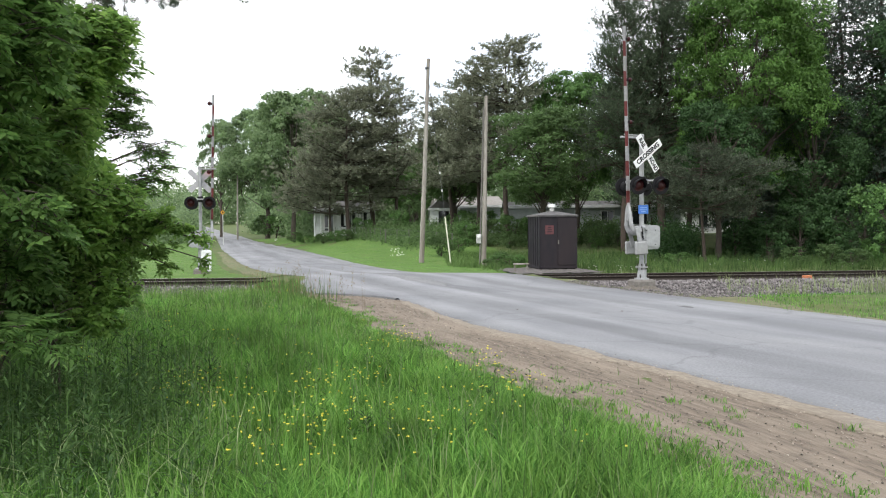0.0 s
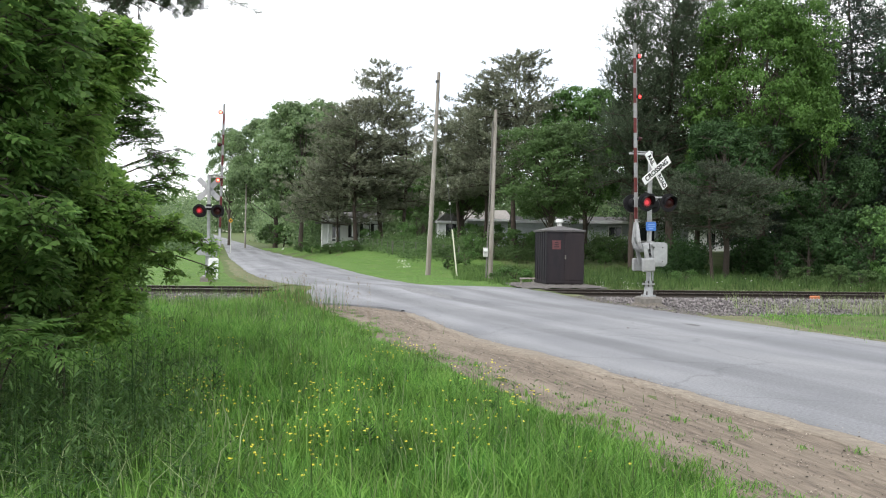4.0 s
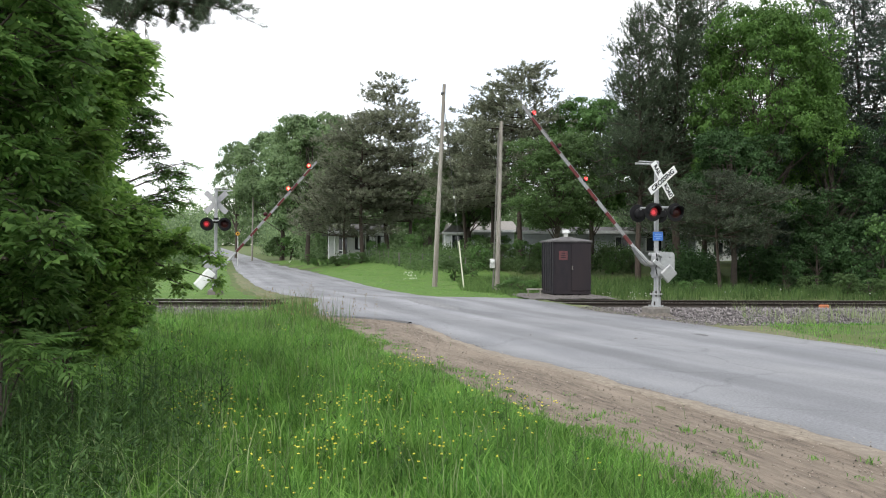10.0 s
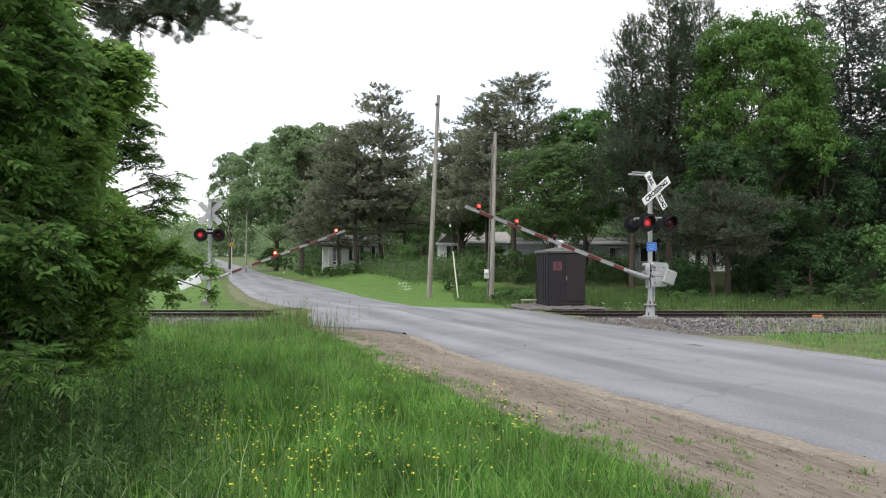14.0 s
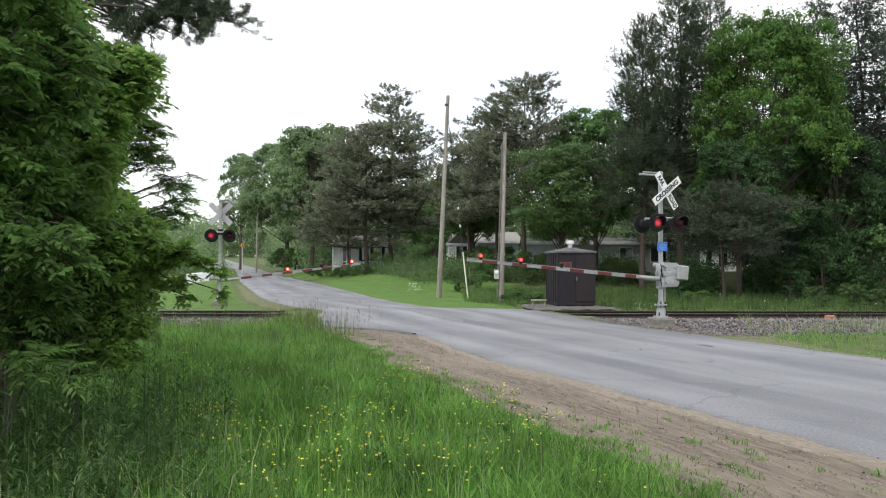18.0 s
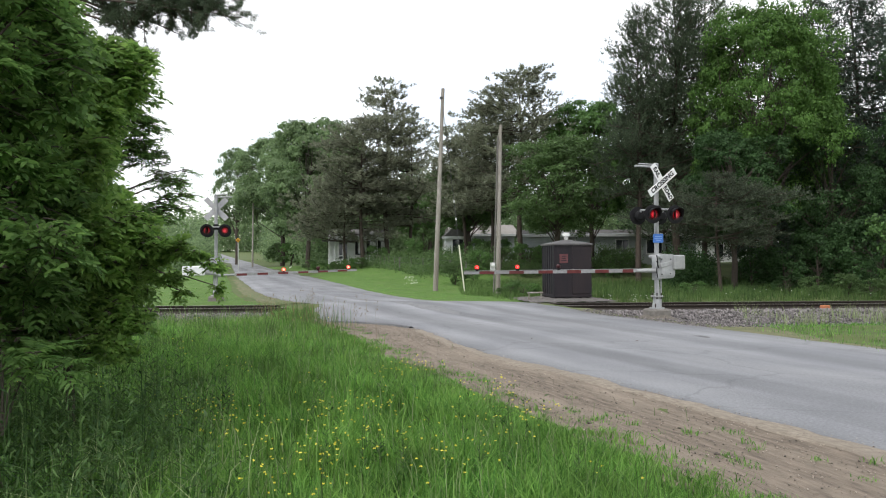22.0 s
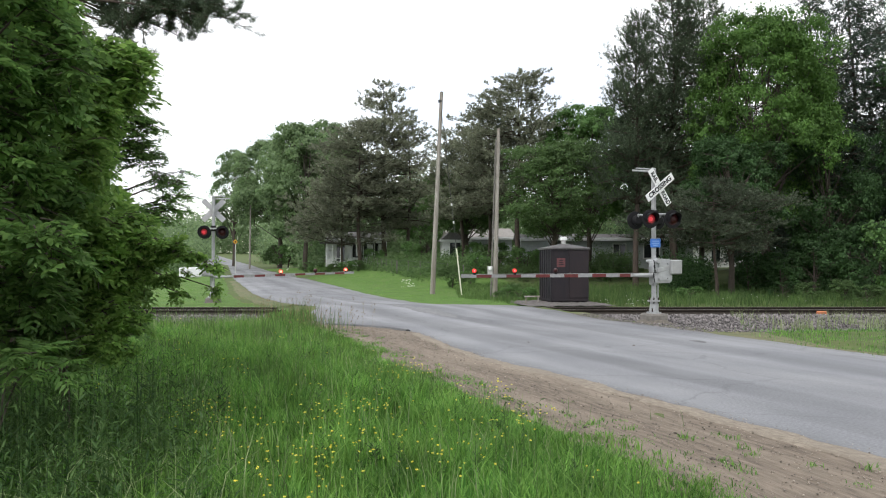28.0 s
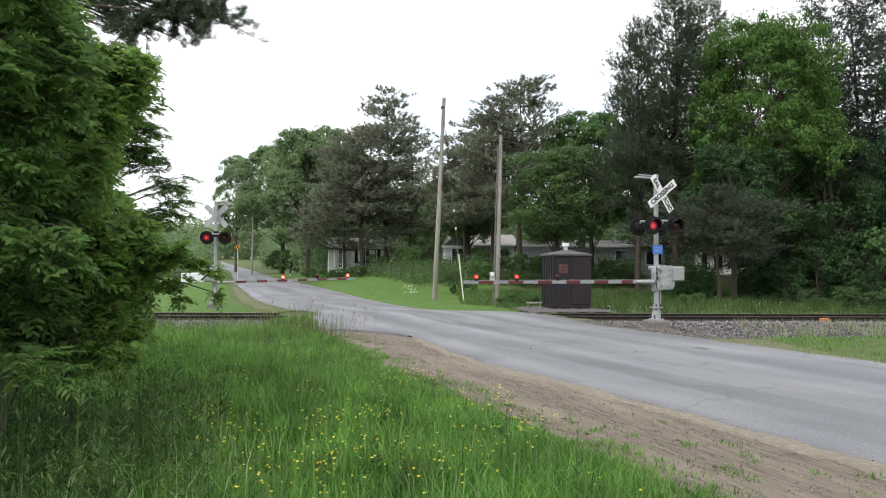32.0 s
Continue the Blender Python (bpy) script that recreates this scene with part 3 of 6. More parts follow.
def ballast():
    """The stone bed and its loose stones on both sides of the road."""
    rng = np.random.default_rng(5)
    bed_v, stones = [], []
    h = lambda d: np.interp(np.abs(d), [0, 1.3, 1.7, 3.6, 4.1], [-0.20, -0.19, -0.2, -0.52, -0.72])
    for x0, x1, n in ((-60, -4.9, 120), (3.0, 80, 160)):
        V, F = grid(np.linspace(x0, x1, n), np.linspace(-4.1, 4.1, 33), lambda x, y: h(y) + uneven(x, y, 0.02, 3))
        bed_v.append((V, F))
    V, F = join(bed_v)
    b = structure("ballast_bed", V, F, M_BALLAST_BED, "grey crushed stone bed under the track", "ballast")
    b.matrix_basis = pose(0, 25.55, 0, 0, 0, TRACK_TURN)
    n = 16000
    x = np.where(rng.random(n) < 0.85, 2.7 + 22 * rng.random(n) ** 1.3, -13 + 7.8 * rng.random(n))
    y = np.where(rng.random(n) < 0.85, rng.uniform(-3.8, -0.85, n), rng.uniform(-0.6, 0.6, n))
    s = rng.uniform(0.026, 0.07, n)
    oct_v = np.array([(1, 0, 0), (0, 1, 0), (-1, 0, 0), (0, -1, 0), (0, 0, 1), (0, 0, -0.6)], float)
    oct_f = np.array([(0, 1, 4), (1, 2, 4), (2, 3, 4), (3, 0, 4), (1, 0, 5), (2, 1, 5), (3, 2, 5), (0, 3, 5)])
    v = oct_v[None] * rng.uniform(0.6, 1.3, (n, 6, 1)) * s[:, None, None]
    a = rng.uniform(0, 6.28, n)
    c, sn = np.cos(a)[:, None], np.sin(a)[:, None]
    v = np.stack([v[..., 0] * c - v[..., 1] * sn, v[..., 0] * sn + v[..., 1] * c, v[..., 2]], -1)
    v += np.stack([x, y, h(y) + 0.012], -1)[:, None]
    f = (oct_f[None] + 6 * np.arange(n)[:, None, None]).reshape(-1, 3)
    ob = new("loose_ballast", mesh_of("loose_ballast", v.reshape(-1, 3), f, M_BALLAST))
    ob.matrix_basis = pose(0, 25.55, 0, 0, 0, TRACK_TURN)
    tagged(ob, "loose crushed grey and tan ballast stones", "gravel", kind="stuff")


ballast()


# ---- crossing signals ----
def disc(r, depth, n=24):
    bm = bmesh.new()
    bmesh.ops.create_cone(bm, segments=n, radius1=r, radius2=r, depth=depth, cap_ends=True, matrix=Matrix.Rotation(math.pi / 2, 4, "X"))
    bmesh.ops.bevel(bm, geom=[e for e in bm.edges if abs(abs(e.verts[0].co.y) - depth / 2) < 1e-4 and abs(e.verts[0].co.y - e.verts[1].co.y) < 1e-4],
                    offset=depth * 0.25, segments=1, affect="EDGES")
    return bm


def half_dome(r, squash, n=16, rings=6):
    """Half a dome shell towards +y, closed by nothing: it turns about z."""
    V, F = [], []
    for i in range(rings + 1):
        e = math.pi * (i / rings - 0.5)
        for j in range(n + 1):
            a = math.pi * j / n
            V.append((r * math.cos(e) * math.cos(a), r * math.cos(e) * math.sin(a) * squash, r * math.sin(e)))
    k = n + 1
    for i in range(rings):
        for j in range(n):
            F.append((i * k + j, i * k + j + 1, (i + 1) * k + j + 1, (i + 1) * k + j))
    return np.array(V), np.array(F)


def ball(r, at, n=12, sq=(1, 1, 1)):
    bm = bmesh.new()
    bmesh.ops.create_uvsphere(bm, u_segments=n, v_segments=n // 2 + 2, radius=r, matrix=Matrix.Translation(at) @ Matrix.Diagonal((*sq, 1)))
    return bm


SHUTTERS = {"near": [], "far": [], "tip": []}
GATES = []


def letters(text, size, material, parent, at, name="letter"):
    """Writing in the built-in font, one mesh for each letter group."""
    cu = bpy.data.curves.new(name, "FONT")
    cu.body, cu.size, cu.align_x, cu.align_y, cu.extrude, cu.offset = text, size, "CENTER", "CENTER", 0.002, 0.007
    ob = new(name, cu)
    me = bpy.data.meshes.new_from_object(ob.evaluated_get(bpy.context.evaluated_depsgraph_get()))
    bpy.data.objects.remove(ob)
    me.materials.clear()
    me.materials.append(material)
    return part(name, me, None, parent, at=at)


def lamp(sig, x, face, phase):
    """One flashing lamp: background disc, hood, lens, and an added half shutter that turns to hide its bulb."""
    turn = 0 if face > 0 else 180
    base = part("signal_lamp", disc(0.25, 0.02), M_BLACK, sig, "round black background of a red crossing lamp", at=pose(x, face * 0.40, 2.76, 0, 0, turn))
    # hood: a bent sheet over the lens
    V, F = [], []
    for i in range(15):
        a = math.radians(-25 + 230 * i / 14)
        out = 0.26 * (0.55 + 0.45 * max(0.0, math.sin(a)))
        for yy, rr in ((0.012, 0.165), (out, 0.172), (out, 0.166), (0.012, 0.159)):
            V.append((rr * math.cos(a), yy, rr * math.sin(a)))
    for i in range(14):
        for j in range(4):
            F.append((i * 4 + j, i * 4 + (j + 1) % 4, (i + 1) * 4 + (j + 1) % 4, (i + 1) * 4 + j))
    part("hood", mesh_of("hood", V, F, M_BLACK), None, base)
    part("housing", disc(0.14, 0.16), M_BLACK, base, at=pose(0, -0.09, 0))
    part("lens_ring", disc(0.158, 0.02), M_LENS, base, "unlit red glass lens", at=pose(0, 0.012, 0))
    part("lit_lens", disc(0.112, 0.012), M_LIT_RIM, base, "red lamp light", at=pose(0, 0.03, 0))
    part("bulb_glow", disc(0.06, 0.012), M_LIT, base, "bright red lamp light", at=pose(0.01, 0.036, -0.01))
    me = mesh_of("flash_shutter", *half_dome(0.125, 0.5), M_LENS)
    sh = part("flash_shutter", me, None, base, "added turning shutter that hides the lit bulb", at=pose(0, 0.03, 0))
    SHUTTERS[phase].append((sh, 0, 0.0))
    return base


def notice(sig):
    part("notice", box(0.31, 0.012, 0.24, pose(0, 0.085, 2.0), 0.004), M_BLUE, sig, "small blue notice with white printing")
    for w, z in ((0.2, 2.16), (0.22, 2.1), (0.14, 2.05)):
        part("notice_line", box(w, 0.003, 0.022, pose(0, 0.093, z), 0), M_NOTICE, sig)


def blade(w, length, t=0.012):
    return box(length, t, w, pose(0, 0, -w / 2), 0.003)


def prism(outline, depth, y):
    """A solid with an upright outline in x and z, of that depth about y, with worn edges."""
    bm = bmesh.new()
    a = [bm.verts.new((px, y - depth / 2, pz)) for px, pz in outline]
    b = [bm.verts.new((px, y + depth / 2, pz)) for px, pz in outline]
    bm.faces.new(a)
    bm.faces.new(b)
    for i in range(len(outline)):
        j = (i + 1) % len(outline)
        bm.faces.new((a[i], a[j], b[j], b[i]))
    bmesh.ops.bevel(bm, geom=bm.edges[:], offset=min(0.02, depth * 0.3), segments=2, affect="EDGES")
    return bm


def signal(at, label, lean, yaw, arm_len, arm_face=0, cw=0.55, pivot=1.62, drop=0.377, swing_end=0.0, arm_yaw=0.0):
    sig = thing("crossing_signal", at, label, "crossing signal", "railway crossing signals")
    V, F = grid(np.linspace(-1.0, 1.0, 18), np.linspace(-1.0, 1.0, 18), lambda x, y: 0.05 - 0.38 * np.clip((np.hypot(x, y) - 0.3) / 0.75, 0, 1) ** 0.85 + uneven(x, y, 0.025, 5))
    part("dirt_mound", mesh_of("dirt_mound", V, F, M_MOUND), None, sig, "mound of stony dirt round the foot", smooth=True)
    bm = box(0.58, 0.56, 0.46, pose(0, 0, -0.26), 0.05)
    part("foundation", bm, M_CONCRETE, sig, "weathered concrete foundation")
    bm = rod((0, 0, 0.16), (0, 0, 0.24), 0.2, n=16)
    rod((0, 0, 0.24), (0, 0, 0.62), 0.13, 0.085, 14, bm)
    part("base_casting", bm, M_ALU, sig)
    for a in range(4):
        c = math.radians(45 + 90 * a)
        part("anchor_bolt", rod((0.16 * math.cos(c), 0.16 * math.sin(c), 0.18), (0.16 * math.cos(c), 0.16 * math.sin(c), 0.34), 0.018, n=6), M_RAIL, sig)
    part("mast", rod((0, 0, 0.55), (0, 0, 4.14), 0.064, n=16), M_ALU, sig, "silver painted round steel mast", smooth=False)
    part("mast_cap", ball(0.072, (0, 0, 4.15), sq=(1, 1, 0.6)), M_ALU, sig)
    # bracket arm at the mast's top
    bm = rod((0, 0.02, 4.08), (0.62, -0.05, 4.10), 0.028, n=8)
    rod((0.0, -0.12, 4.16), (0.45, -0.16, 4.18), 0.02, n=8, bm=bm)
    part("top_bracket", bm, M_ALU, sig)
    # crossbuck
    cb = part("crossbuck", box(0.16, 0.05, 0.16, pose(0, 0, -0.08), 0.01), M_ALU, sig, "white crossed boards lettered on the front", at=pose(0, 0.10 + (0.16 if lean else 0), 3.63, 0, 0, yaw))
    for k, ang in enumerate((-45 + lean, 45 + lean)):
        m = pose(0, 0.03 + 0.014 * k, 0, 0, ang, 0)
        part("blade_back", blade(0.212, 1.14, 0.006), M_SIGNBACK, cb, at=m)
        part("blade", blade(0.21, 1.138, 0.005), M_WHITE, cb, at=pose(0, 0.036 + 0.014 * k, 0, 0, ang, 0))
        words = (("RAIL", -0.33), ("ROAD", 0.345)) if k == 0 else (("CROSSING", 0.0),)
        for text, off in words:
            # read from the front: to the right is -x
            letters(text, 0.2, M_BLACK, cb, m @ pose(-off, 0.010, 0) @ Matrix(((-1, 0, 0, 0), (0, 0, 1, 0), (0, 1, 0, 0), (0, 0, 0, 1))) @ Matrix.Diagonal((0.98 if off == 0 else 0.72, 0.9, 1, 1)))
    # lamps on both faces
    for face in (1, -1):
        bm = rod((-0.36, face * 0.22, 2.90), (0.36, face * 0.22, 2.90), 0.028, n=8)
        rod((0, 0, 2.90), (0, face * 0.24, 2.90), 0.035, n=8, bm=bm)
        for x in (-0.335, 0.335):
            rod((x, face * 0.22, 2.9), (x, face * 0.30, 2.78), 0.03, n=8, bm=bm)
        part("lamp_arm", bm, M_ALU, sig)
        for x in (-0.335, 0.335):
            lamp(sig, x, face, "near" if (x > 0) == (arm_face == 0) else "far")
    part("junction_box", box(0.2, 0.16, 0.22, pose(0, 0, 2.8), 0.02), M_BLACK, sig)
    # small blue notice
    if lean:
        notice(sig)
    # gate mechanism
    bm = prism([(0.1, 1.02), (0.1, 1.6), (0.03, 1.7), (-0.41, 1.68), (-0.46, 1.63), (-0.46, 1.12), (-0.4, 1.03)], 0.3, 0.05)
    part("gate_mechanism", bm, M_ALU, sig, "silver cast gate machine")
    part("mechanism_cover", prism([(0.0, 1.1), (0.0, 1.6), (-0.38, 1.6), (-0.38, 1.1)], 0.035, 0.21), M_ALU, sig)
    for bx, bz in ((-0.02, 1.14), (-0.02, 1.55), (-0.28, 1.16), (-0.28, 1.55)):
        part("cover_bolt", rod((bx, 0.22, bz), (bx, 0.245, bz), 0.014, n=6), M_RAIL, sig)
    part("mast_flange", rod((0, 0, 0.52), (0, 0, 0.56), 0.17, n=14), M_ALU, sig)
    for k in range(6):
        c = math.radians(60 * k)
        part("flange_bolt", rod((0.135 * math.cos(c), 0.135 * math.sin(c), 0.47), (0.135 * math.cos(c), 0.135 * math.sin(c), 0.63), 0.017, n=6), M_RAIL, sig)
    cable = bmesh.new()
    for (xa, za), (xb, zb) in (((0.1, 1.05), (0.14, 1.25)), ((0.14, 1.25), (0.09, 1.45)), ((0.09, 1.45), (0.13, 1.66)), ((0.06, 1.3), (0.13, 1.5))):
        rod((xa, 0.22, za), (xb, 0.22, zb), 0.014, n=6, bm=cable)
    part("cable", cable, M_BLACK, sig, "black wiring beside the gate machine")
    part("mechanism_clamp", box(0.2, 0.2, 0.5, pose(0, 0, 0.98), 0.02), M_ALU, sig)
    bm = rod((0.02, 0.12, 0.55), (0.02, 0.10, 1.05), 0.03, n=8)
    rod((-0.09, 0.06, 0.3), (-0.09, 0.06, 1.05), 0.022, n=8, bm=bm)
    part("conduit", bm, M_ALU, sig)
    # the arm, which turns about the y axis at its pivot; drawn level along +x, hung below the pivot by a bent casting
    arm = part("gate_arm", rod((0, -0.3, 0), (0, 0.3, 0), 0.055, n=12), M_ALU, sig, "red and white striped gate arm", at=pose(0.02, 0.0, pivot, 0, 0, arm_yaw))
    for s in (-1, 1):
        bend = [(0.0, 0.03), (-0.12, -0.08), (-0.15, -0.22), (-0.08, -drop + 0.05), (0.06, -drop), (0.36, -drop), (0.62, -drop)]
        bm = bmesh.new()
        for (xa, za), (xb, zb) in zip(bend, bend[1:]):
            rod((xa, s * (0.14 if xa < 0.3 else 0.09), za), (xb, s * (0.14 if xb < 0.3 else 0.09 if xb < 0.5 else 0.05), zb), 0.058, 0.056 if xb < 0.5 else 0.035, 8, bm)
        part("arm_bracket", bm, M_ALU, arm, "bent silver casting")
        bm = box(cw, 0.035, 0.13, pose(-cw / 2, s * 0.22, -0.065 - drop * 0.5) @ pose(0, 0, 0, 0, 12, 0), 0.02)
        part("counterweight_arm", bm, M_ALU, arm)
        part("counterweight", box(0.82 if arm_face else 0.36, 0.07, 0.38 if arm_face else 0.4, pose(-cw * (0.88 if arm_face else 1), s * 0.26, -0.17 - drop * 0.5), 0.03), M_WHITE if arm_face else M_ALU, arm, "pale painted counterweight plate")
    x0 = 0.5
    part("arm_root", box(0.5, 0.06, 0.09, pose(x0 - 0.05, 0, -0.045 - drop), 0.01), M_ALU, arm)
    n = int((arm_len - x0) / 0.406)
    for k in range(n):
        b = arm_len - 0.406 * k
        w = 0.07 + 0.025 * k / n
        part("arm_stripe", box(0.406, 0.035, w, pose(b - 0.203, 0, -w / 2 - drop), 0.003), (M_ARMWHITE, M_RED)[k % 2], arm)
    part("arm_top_edge", box(arm_len - x0 + 0.1, 0.04, 0.014, pose((arm_len + x0) / 2 - 0.05, 0, 0.043 - drop), 0.003), M_ARMWHITE, arm)
    spots = ((0.35, ""), (1.62, "far"), (3.02, "near")) if arm_face else ((0.35, ""), (1.45, "near"), (2.6, "far"))
    for back, phase in spots:
        x = arm_len - back
        part("light_mount", box(0.08, 0.06, 0.06, pose(x, 0, 0.04 - drop), 0.01), M_BLACK, arm)
        # far arm lamps are oversized: their bloom is put into ball and lens
        part("arm_light", ball(0.058 if arm_face else 0.038, (x, 0, 0.14 - drop), 12), M_LIT_HOT if arm_face else M_LIT_NEAR, arm, "small red lamp on the arm")
        part("light_lens", disc(0.08 if arm_face else 0.054, 0.05), M_LIT_LENS, arm, "red glass lens", at=pose(x, 0, 0.14 - drop))
        # added shutter stands in for switching the arm lamp off
        me = mesh_of("arm_flash_shutter", *half_dome(0.086 if arm_face else 0.06, 1.0), M_LENS)
        sh = part("arm_flash_shutter", me, None, arm, "added turning shutter that hides the lit bulb", at=pose(x, 0, 0.14 - drop))
        SHUTTERS[phase or "tip"].append((sh, arm_face, 0.2))
    GATES.append((arm, swing_end, arm_yaw))
    return sig


signal(pose(5.85, 20.9, -0.03, 0, 0, 195), "silver crossing signal with crossbuck, red lamps and gate beside the road", -9, 12, 5.49, swing_end=0.9)
signal(pose(-8.93, 30.0, -0.08, 0, 0, 15), "silver crossing signal seen from behind beyond the track", 0, 0, 5.62, 180, 1.0, 1.39, 0.39, -0.9, 5)


# ---- signal shed ----
def shed():
    s = thing("signal_shed", pose(4.84, 30.0, -0.02, 0, 0, 10), "dark brown steel signal shed with shallow roof and vent", "shed")
    w, d, h = 1.5, 1.5, 2.12
    part("floor_frame", box(w + 0.02, d + 0.02, 0.1, pose(0, 0, 0.06), 0.01), M_SHED, s)
    part("body", box(w, d, h - 0.16, pose(0, 0, 0.15), 0.015), M_SHED, s, "dark brown weathered steel walls")
    for x in np.linspace(-w / 2 + 0.08, w / 2 - 0.08, 5):
        part("skid", box(0.09, d - 0.1, 0.08, pose(x, 0, -0.01), 0.01), M_RAIL, s)
    for y in (-0.78, -0.5, -0.22, 0.06, 0.34, 0.62):
        part("wall_rib", box(0.03, 0.045, h - 0.2, pose(-w / 2 - 0.012, y, 0.16), 0.006), M_SHED, s)
    part("corner_post", box(0.06, 0.06, h - 0.16, pose(-w / 2, -d / 2, 0.15), 0.01), M_SHED, s)
    part("door", box(0.78, 0.03, 1.82, pose(0.36, -d / 2 - 0.012, 0.2), 0.008), M_SHED, s)
    part("door_handle", box(0.04, 0.05, 0.16, pose(-0.01, -d / 2 - 0.045, 1.0), 0.008), M_FENCE, s)
    for z in (0.45, 1.1, 1.75):
        part("hinge", rod((0.75, -d / 2 - 0.03, z), (0.75, -d / 2 - 0.03, z + 0.12), 0.014, n=8), M_RAIL, s)
    pl = part("placard", box(0.34, 0.008, 0.34, pose(-0.36, -d / 2 - 0.008, 1.38), 0.003), M_PLACARD, s, "faded red placard")
    for k in range(3):
        part("placard_line", box(0.2 - 0.03 * k, 0.004, 0.03, pose(-0.36, -d / 2 - 0.015, 1.46 + 0.08 * k), 0), M_SHED, pl)
    # roof: a low pyramid with a lip
    bm = bmesh.new()
    e = 0.06
    z0, z1 = h - 0.01, h + 0.16
    low = [bm.verts.new((sx * (w / 2 + e), sy * (d / 2 + e), z0 - 0.05)) for sx, sy in ((-1, -1), (1, -1), (1, 1), (-1, 1))]
    rim = [bm.verts.new((v.co.x, v.co.y, z0 + 0.01)) for v in low]
    top = [bm.verts.new((sx * 0.12, sy * 0.12, z1)) for sx, sy in ((-1, -1), (1, -1), (1, 1), (-1, 1))]
    bm.faces.new(low)
    bm.faces.new(top)
    for i in range(4):
        j = (i + 1) % 4
        bm.faces.new((low[i], low[j], rim[j], rim[i]))
        bm.faces.new((rim[i], rim[j], top[j], top[i]))
    part("roof", bm, M_SHEDROOF, s, "grey weathered steel roof")
    part("vent_pipe", rod((0, 0, z1 - 0.02), (0, 0, z1 + 0.2), 0.09, n=14), M_GALV, s)
    part("vent_cap", rod((0, 0, z1 + 0.16), (0, 0, z1 + 0.28), 0.15, 0.13, 16), M_WHITE, s, "pale round vent cap")
    V, F = grid(np.linspace(-1.9, 1.5, 20), np.linspace(-1.9, 1.5, 20), lambda x, y: np.clip(0.06 - 0.12 * np.clip(np.maximum(np.abs(x + .2), np.abs(y + .2)) - 1.1, 0, 1), -0.2, 0.06) + uneven(x, y, 0.015, 4))
    p = structure("shed_pad", V, F, M_BALLAST_BED, "grey gravel pad under the shed", "gravel pad")
    p.matrix_basis = pose(4.78, 30.0, -0.05, 0, 0, 10)
    return s


shed()


# ---- utility poles ----
def pole(at, h, r, lean, label):
    p = thing("utility_pole", at, label, "utility pole", "bare wooden poles")
    V, F = tube([(lean[0] * z / h, lean[1] * z / h, z) for z in np.linspace(-0.3, h, 14)], np.linspace(r, r * 0.62, 14), 14)
    me = mesh_of("shaft", V, F, M_POLE)
    part("shaft", me, None, p, smooth=True)
    part("top_cap", rod((lean[0] * 0.995, lean[1], h - 0.02), (lean[0], lean[1], h + 0.03), r * 0.62, r * 0.5, 12), M_POLE, p)
    return p


pa = pole(pose(-0.39, 38, -0.05), 10.05, 0.135, (0.42, 0), "tall leaning bare grey wooden utility pole on the lawn")
part("guy_clamp", rod((0.36, 0, 9.55), (0.36, 0, 9.65), 0.11, n=10), M_WIRE, pa)
pb = pole(pose(2.46, 34.5, -0.05), 7.6, 0.12, (0.16, 0), "short weathered wooden pole with a meter box")
part("conduit", rod((-0.19, -0.06, -0.1), (0.03, -0.06, 7.1), 0.035, n=8), M_FENCE, pb, "dark weathered conduit")
part("meter_box", box(0.22, 0.16, 0.42, pose(-0.22, -0.08, 0.98), 0.02), M_GALV, pb, "grey metal meter box")
part("meter", disc(0.08, 0.1), M_WHITE, pb, at=pose(-0.22, -0.2, 1.28))
guy = thing("guy_wire", pose(1.02, 36.6, -0.08), "steel guy wire with pale plastic guard", "guy wire")
top = Vector((-1.05, 1.4, 9.65))
part("wire", rod((0, 0, 0), top, 0.012, n=6), M_WIRE, guy)
part("guard", rod(top * 0.004, top * 0.235, 0.034, n=10), M_GUARD, guy, "pale yellow plastic guard")
for k in (0.36, 0.45):
    part("insulator", rod(top * k, top * (k + 0.012), 0.042, n=8), M_GALV, guy)
pole(pose(-27.5, 110, 0.0), 9.5, 0.14, (0.1, 0), "distant wooden utility pole by the road")


# ---- houses ----
def window_at(house, x, z, w, h, y=0.0, frame_mat=None, pane_mat=None):
    win = part("window", box(w + 0.16, 0.06, h + 0.16, pose(x, y - 0.02, z - 0.08), 0.01), frame_mat or M_HOUSE, house)
    part("pane", box(w, 0.03, h, pose(x, y - 0.045, z), 0.0), pane_mat or M_GLASS, win)
    part("mullion", box(0.025, 0.02, h, pose(x, y - 0.065, z), 0.0), frame_mat or M_HOUSE, win)
    part("sill", box(w + 0.24, 0.12, 0.05, pose(x, y - 0.05, z - 0.12), 0.01), frame_mat or M_HOUSE, win)
    return win


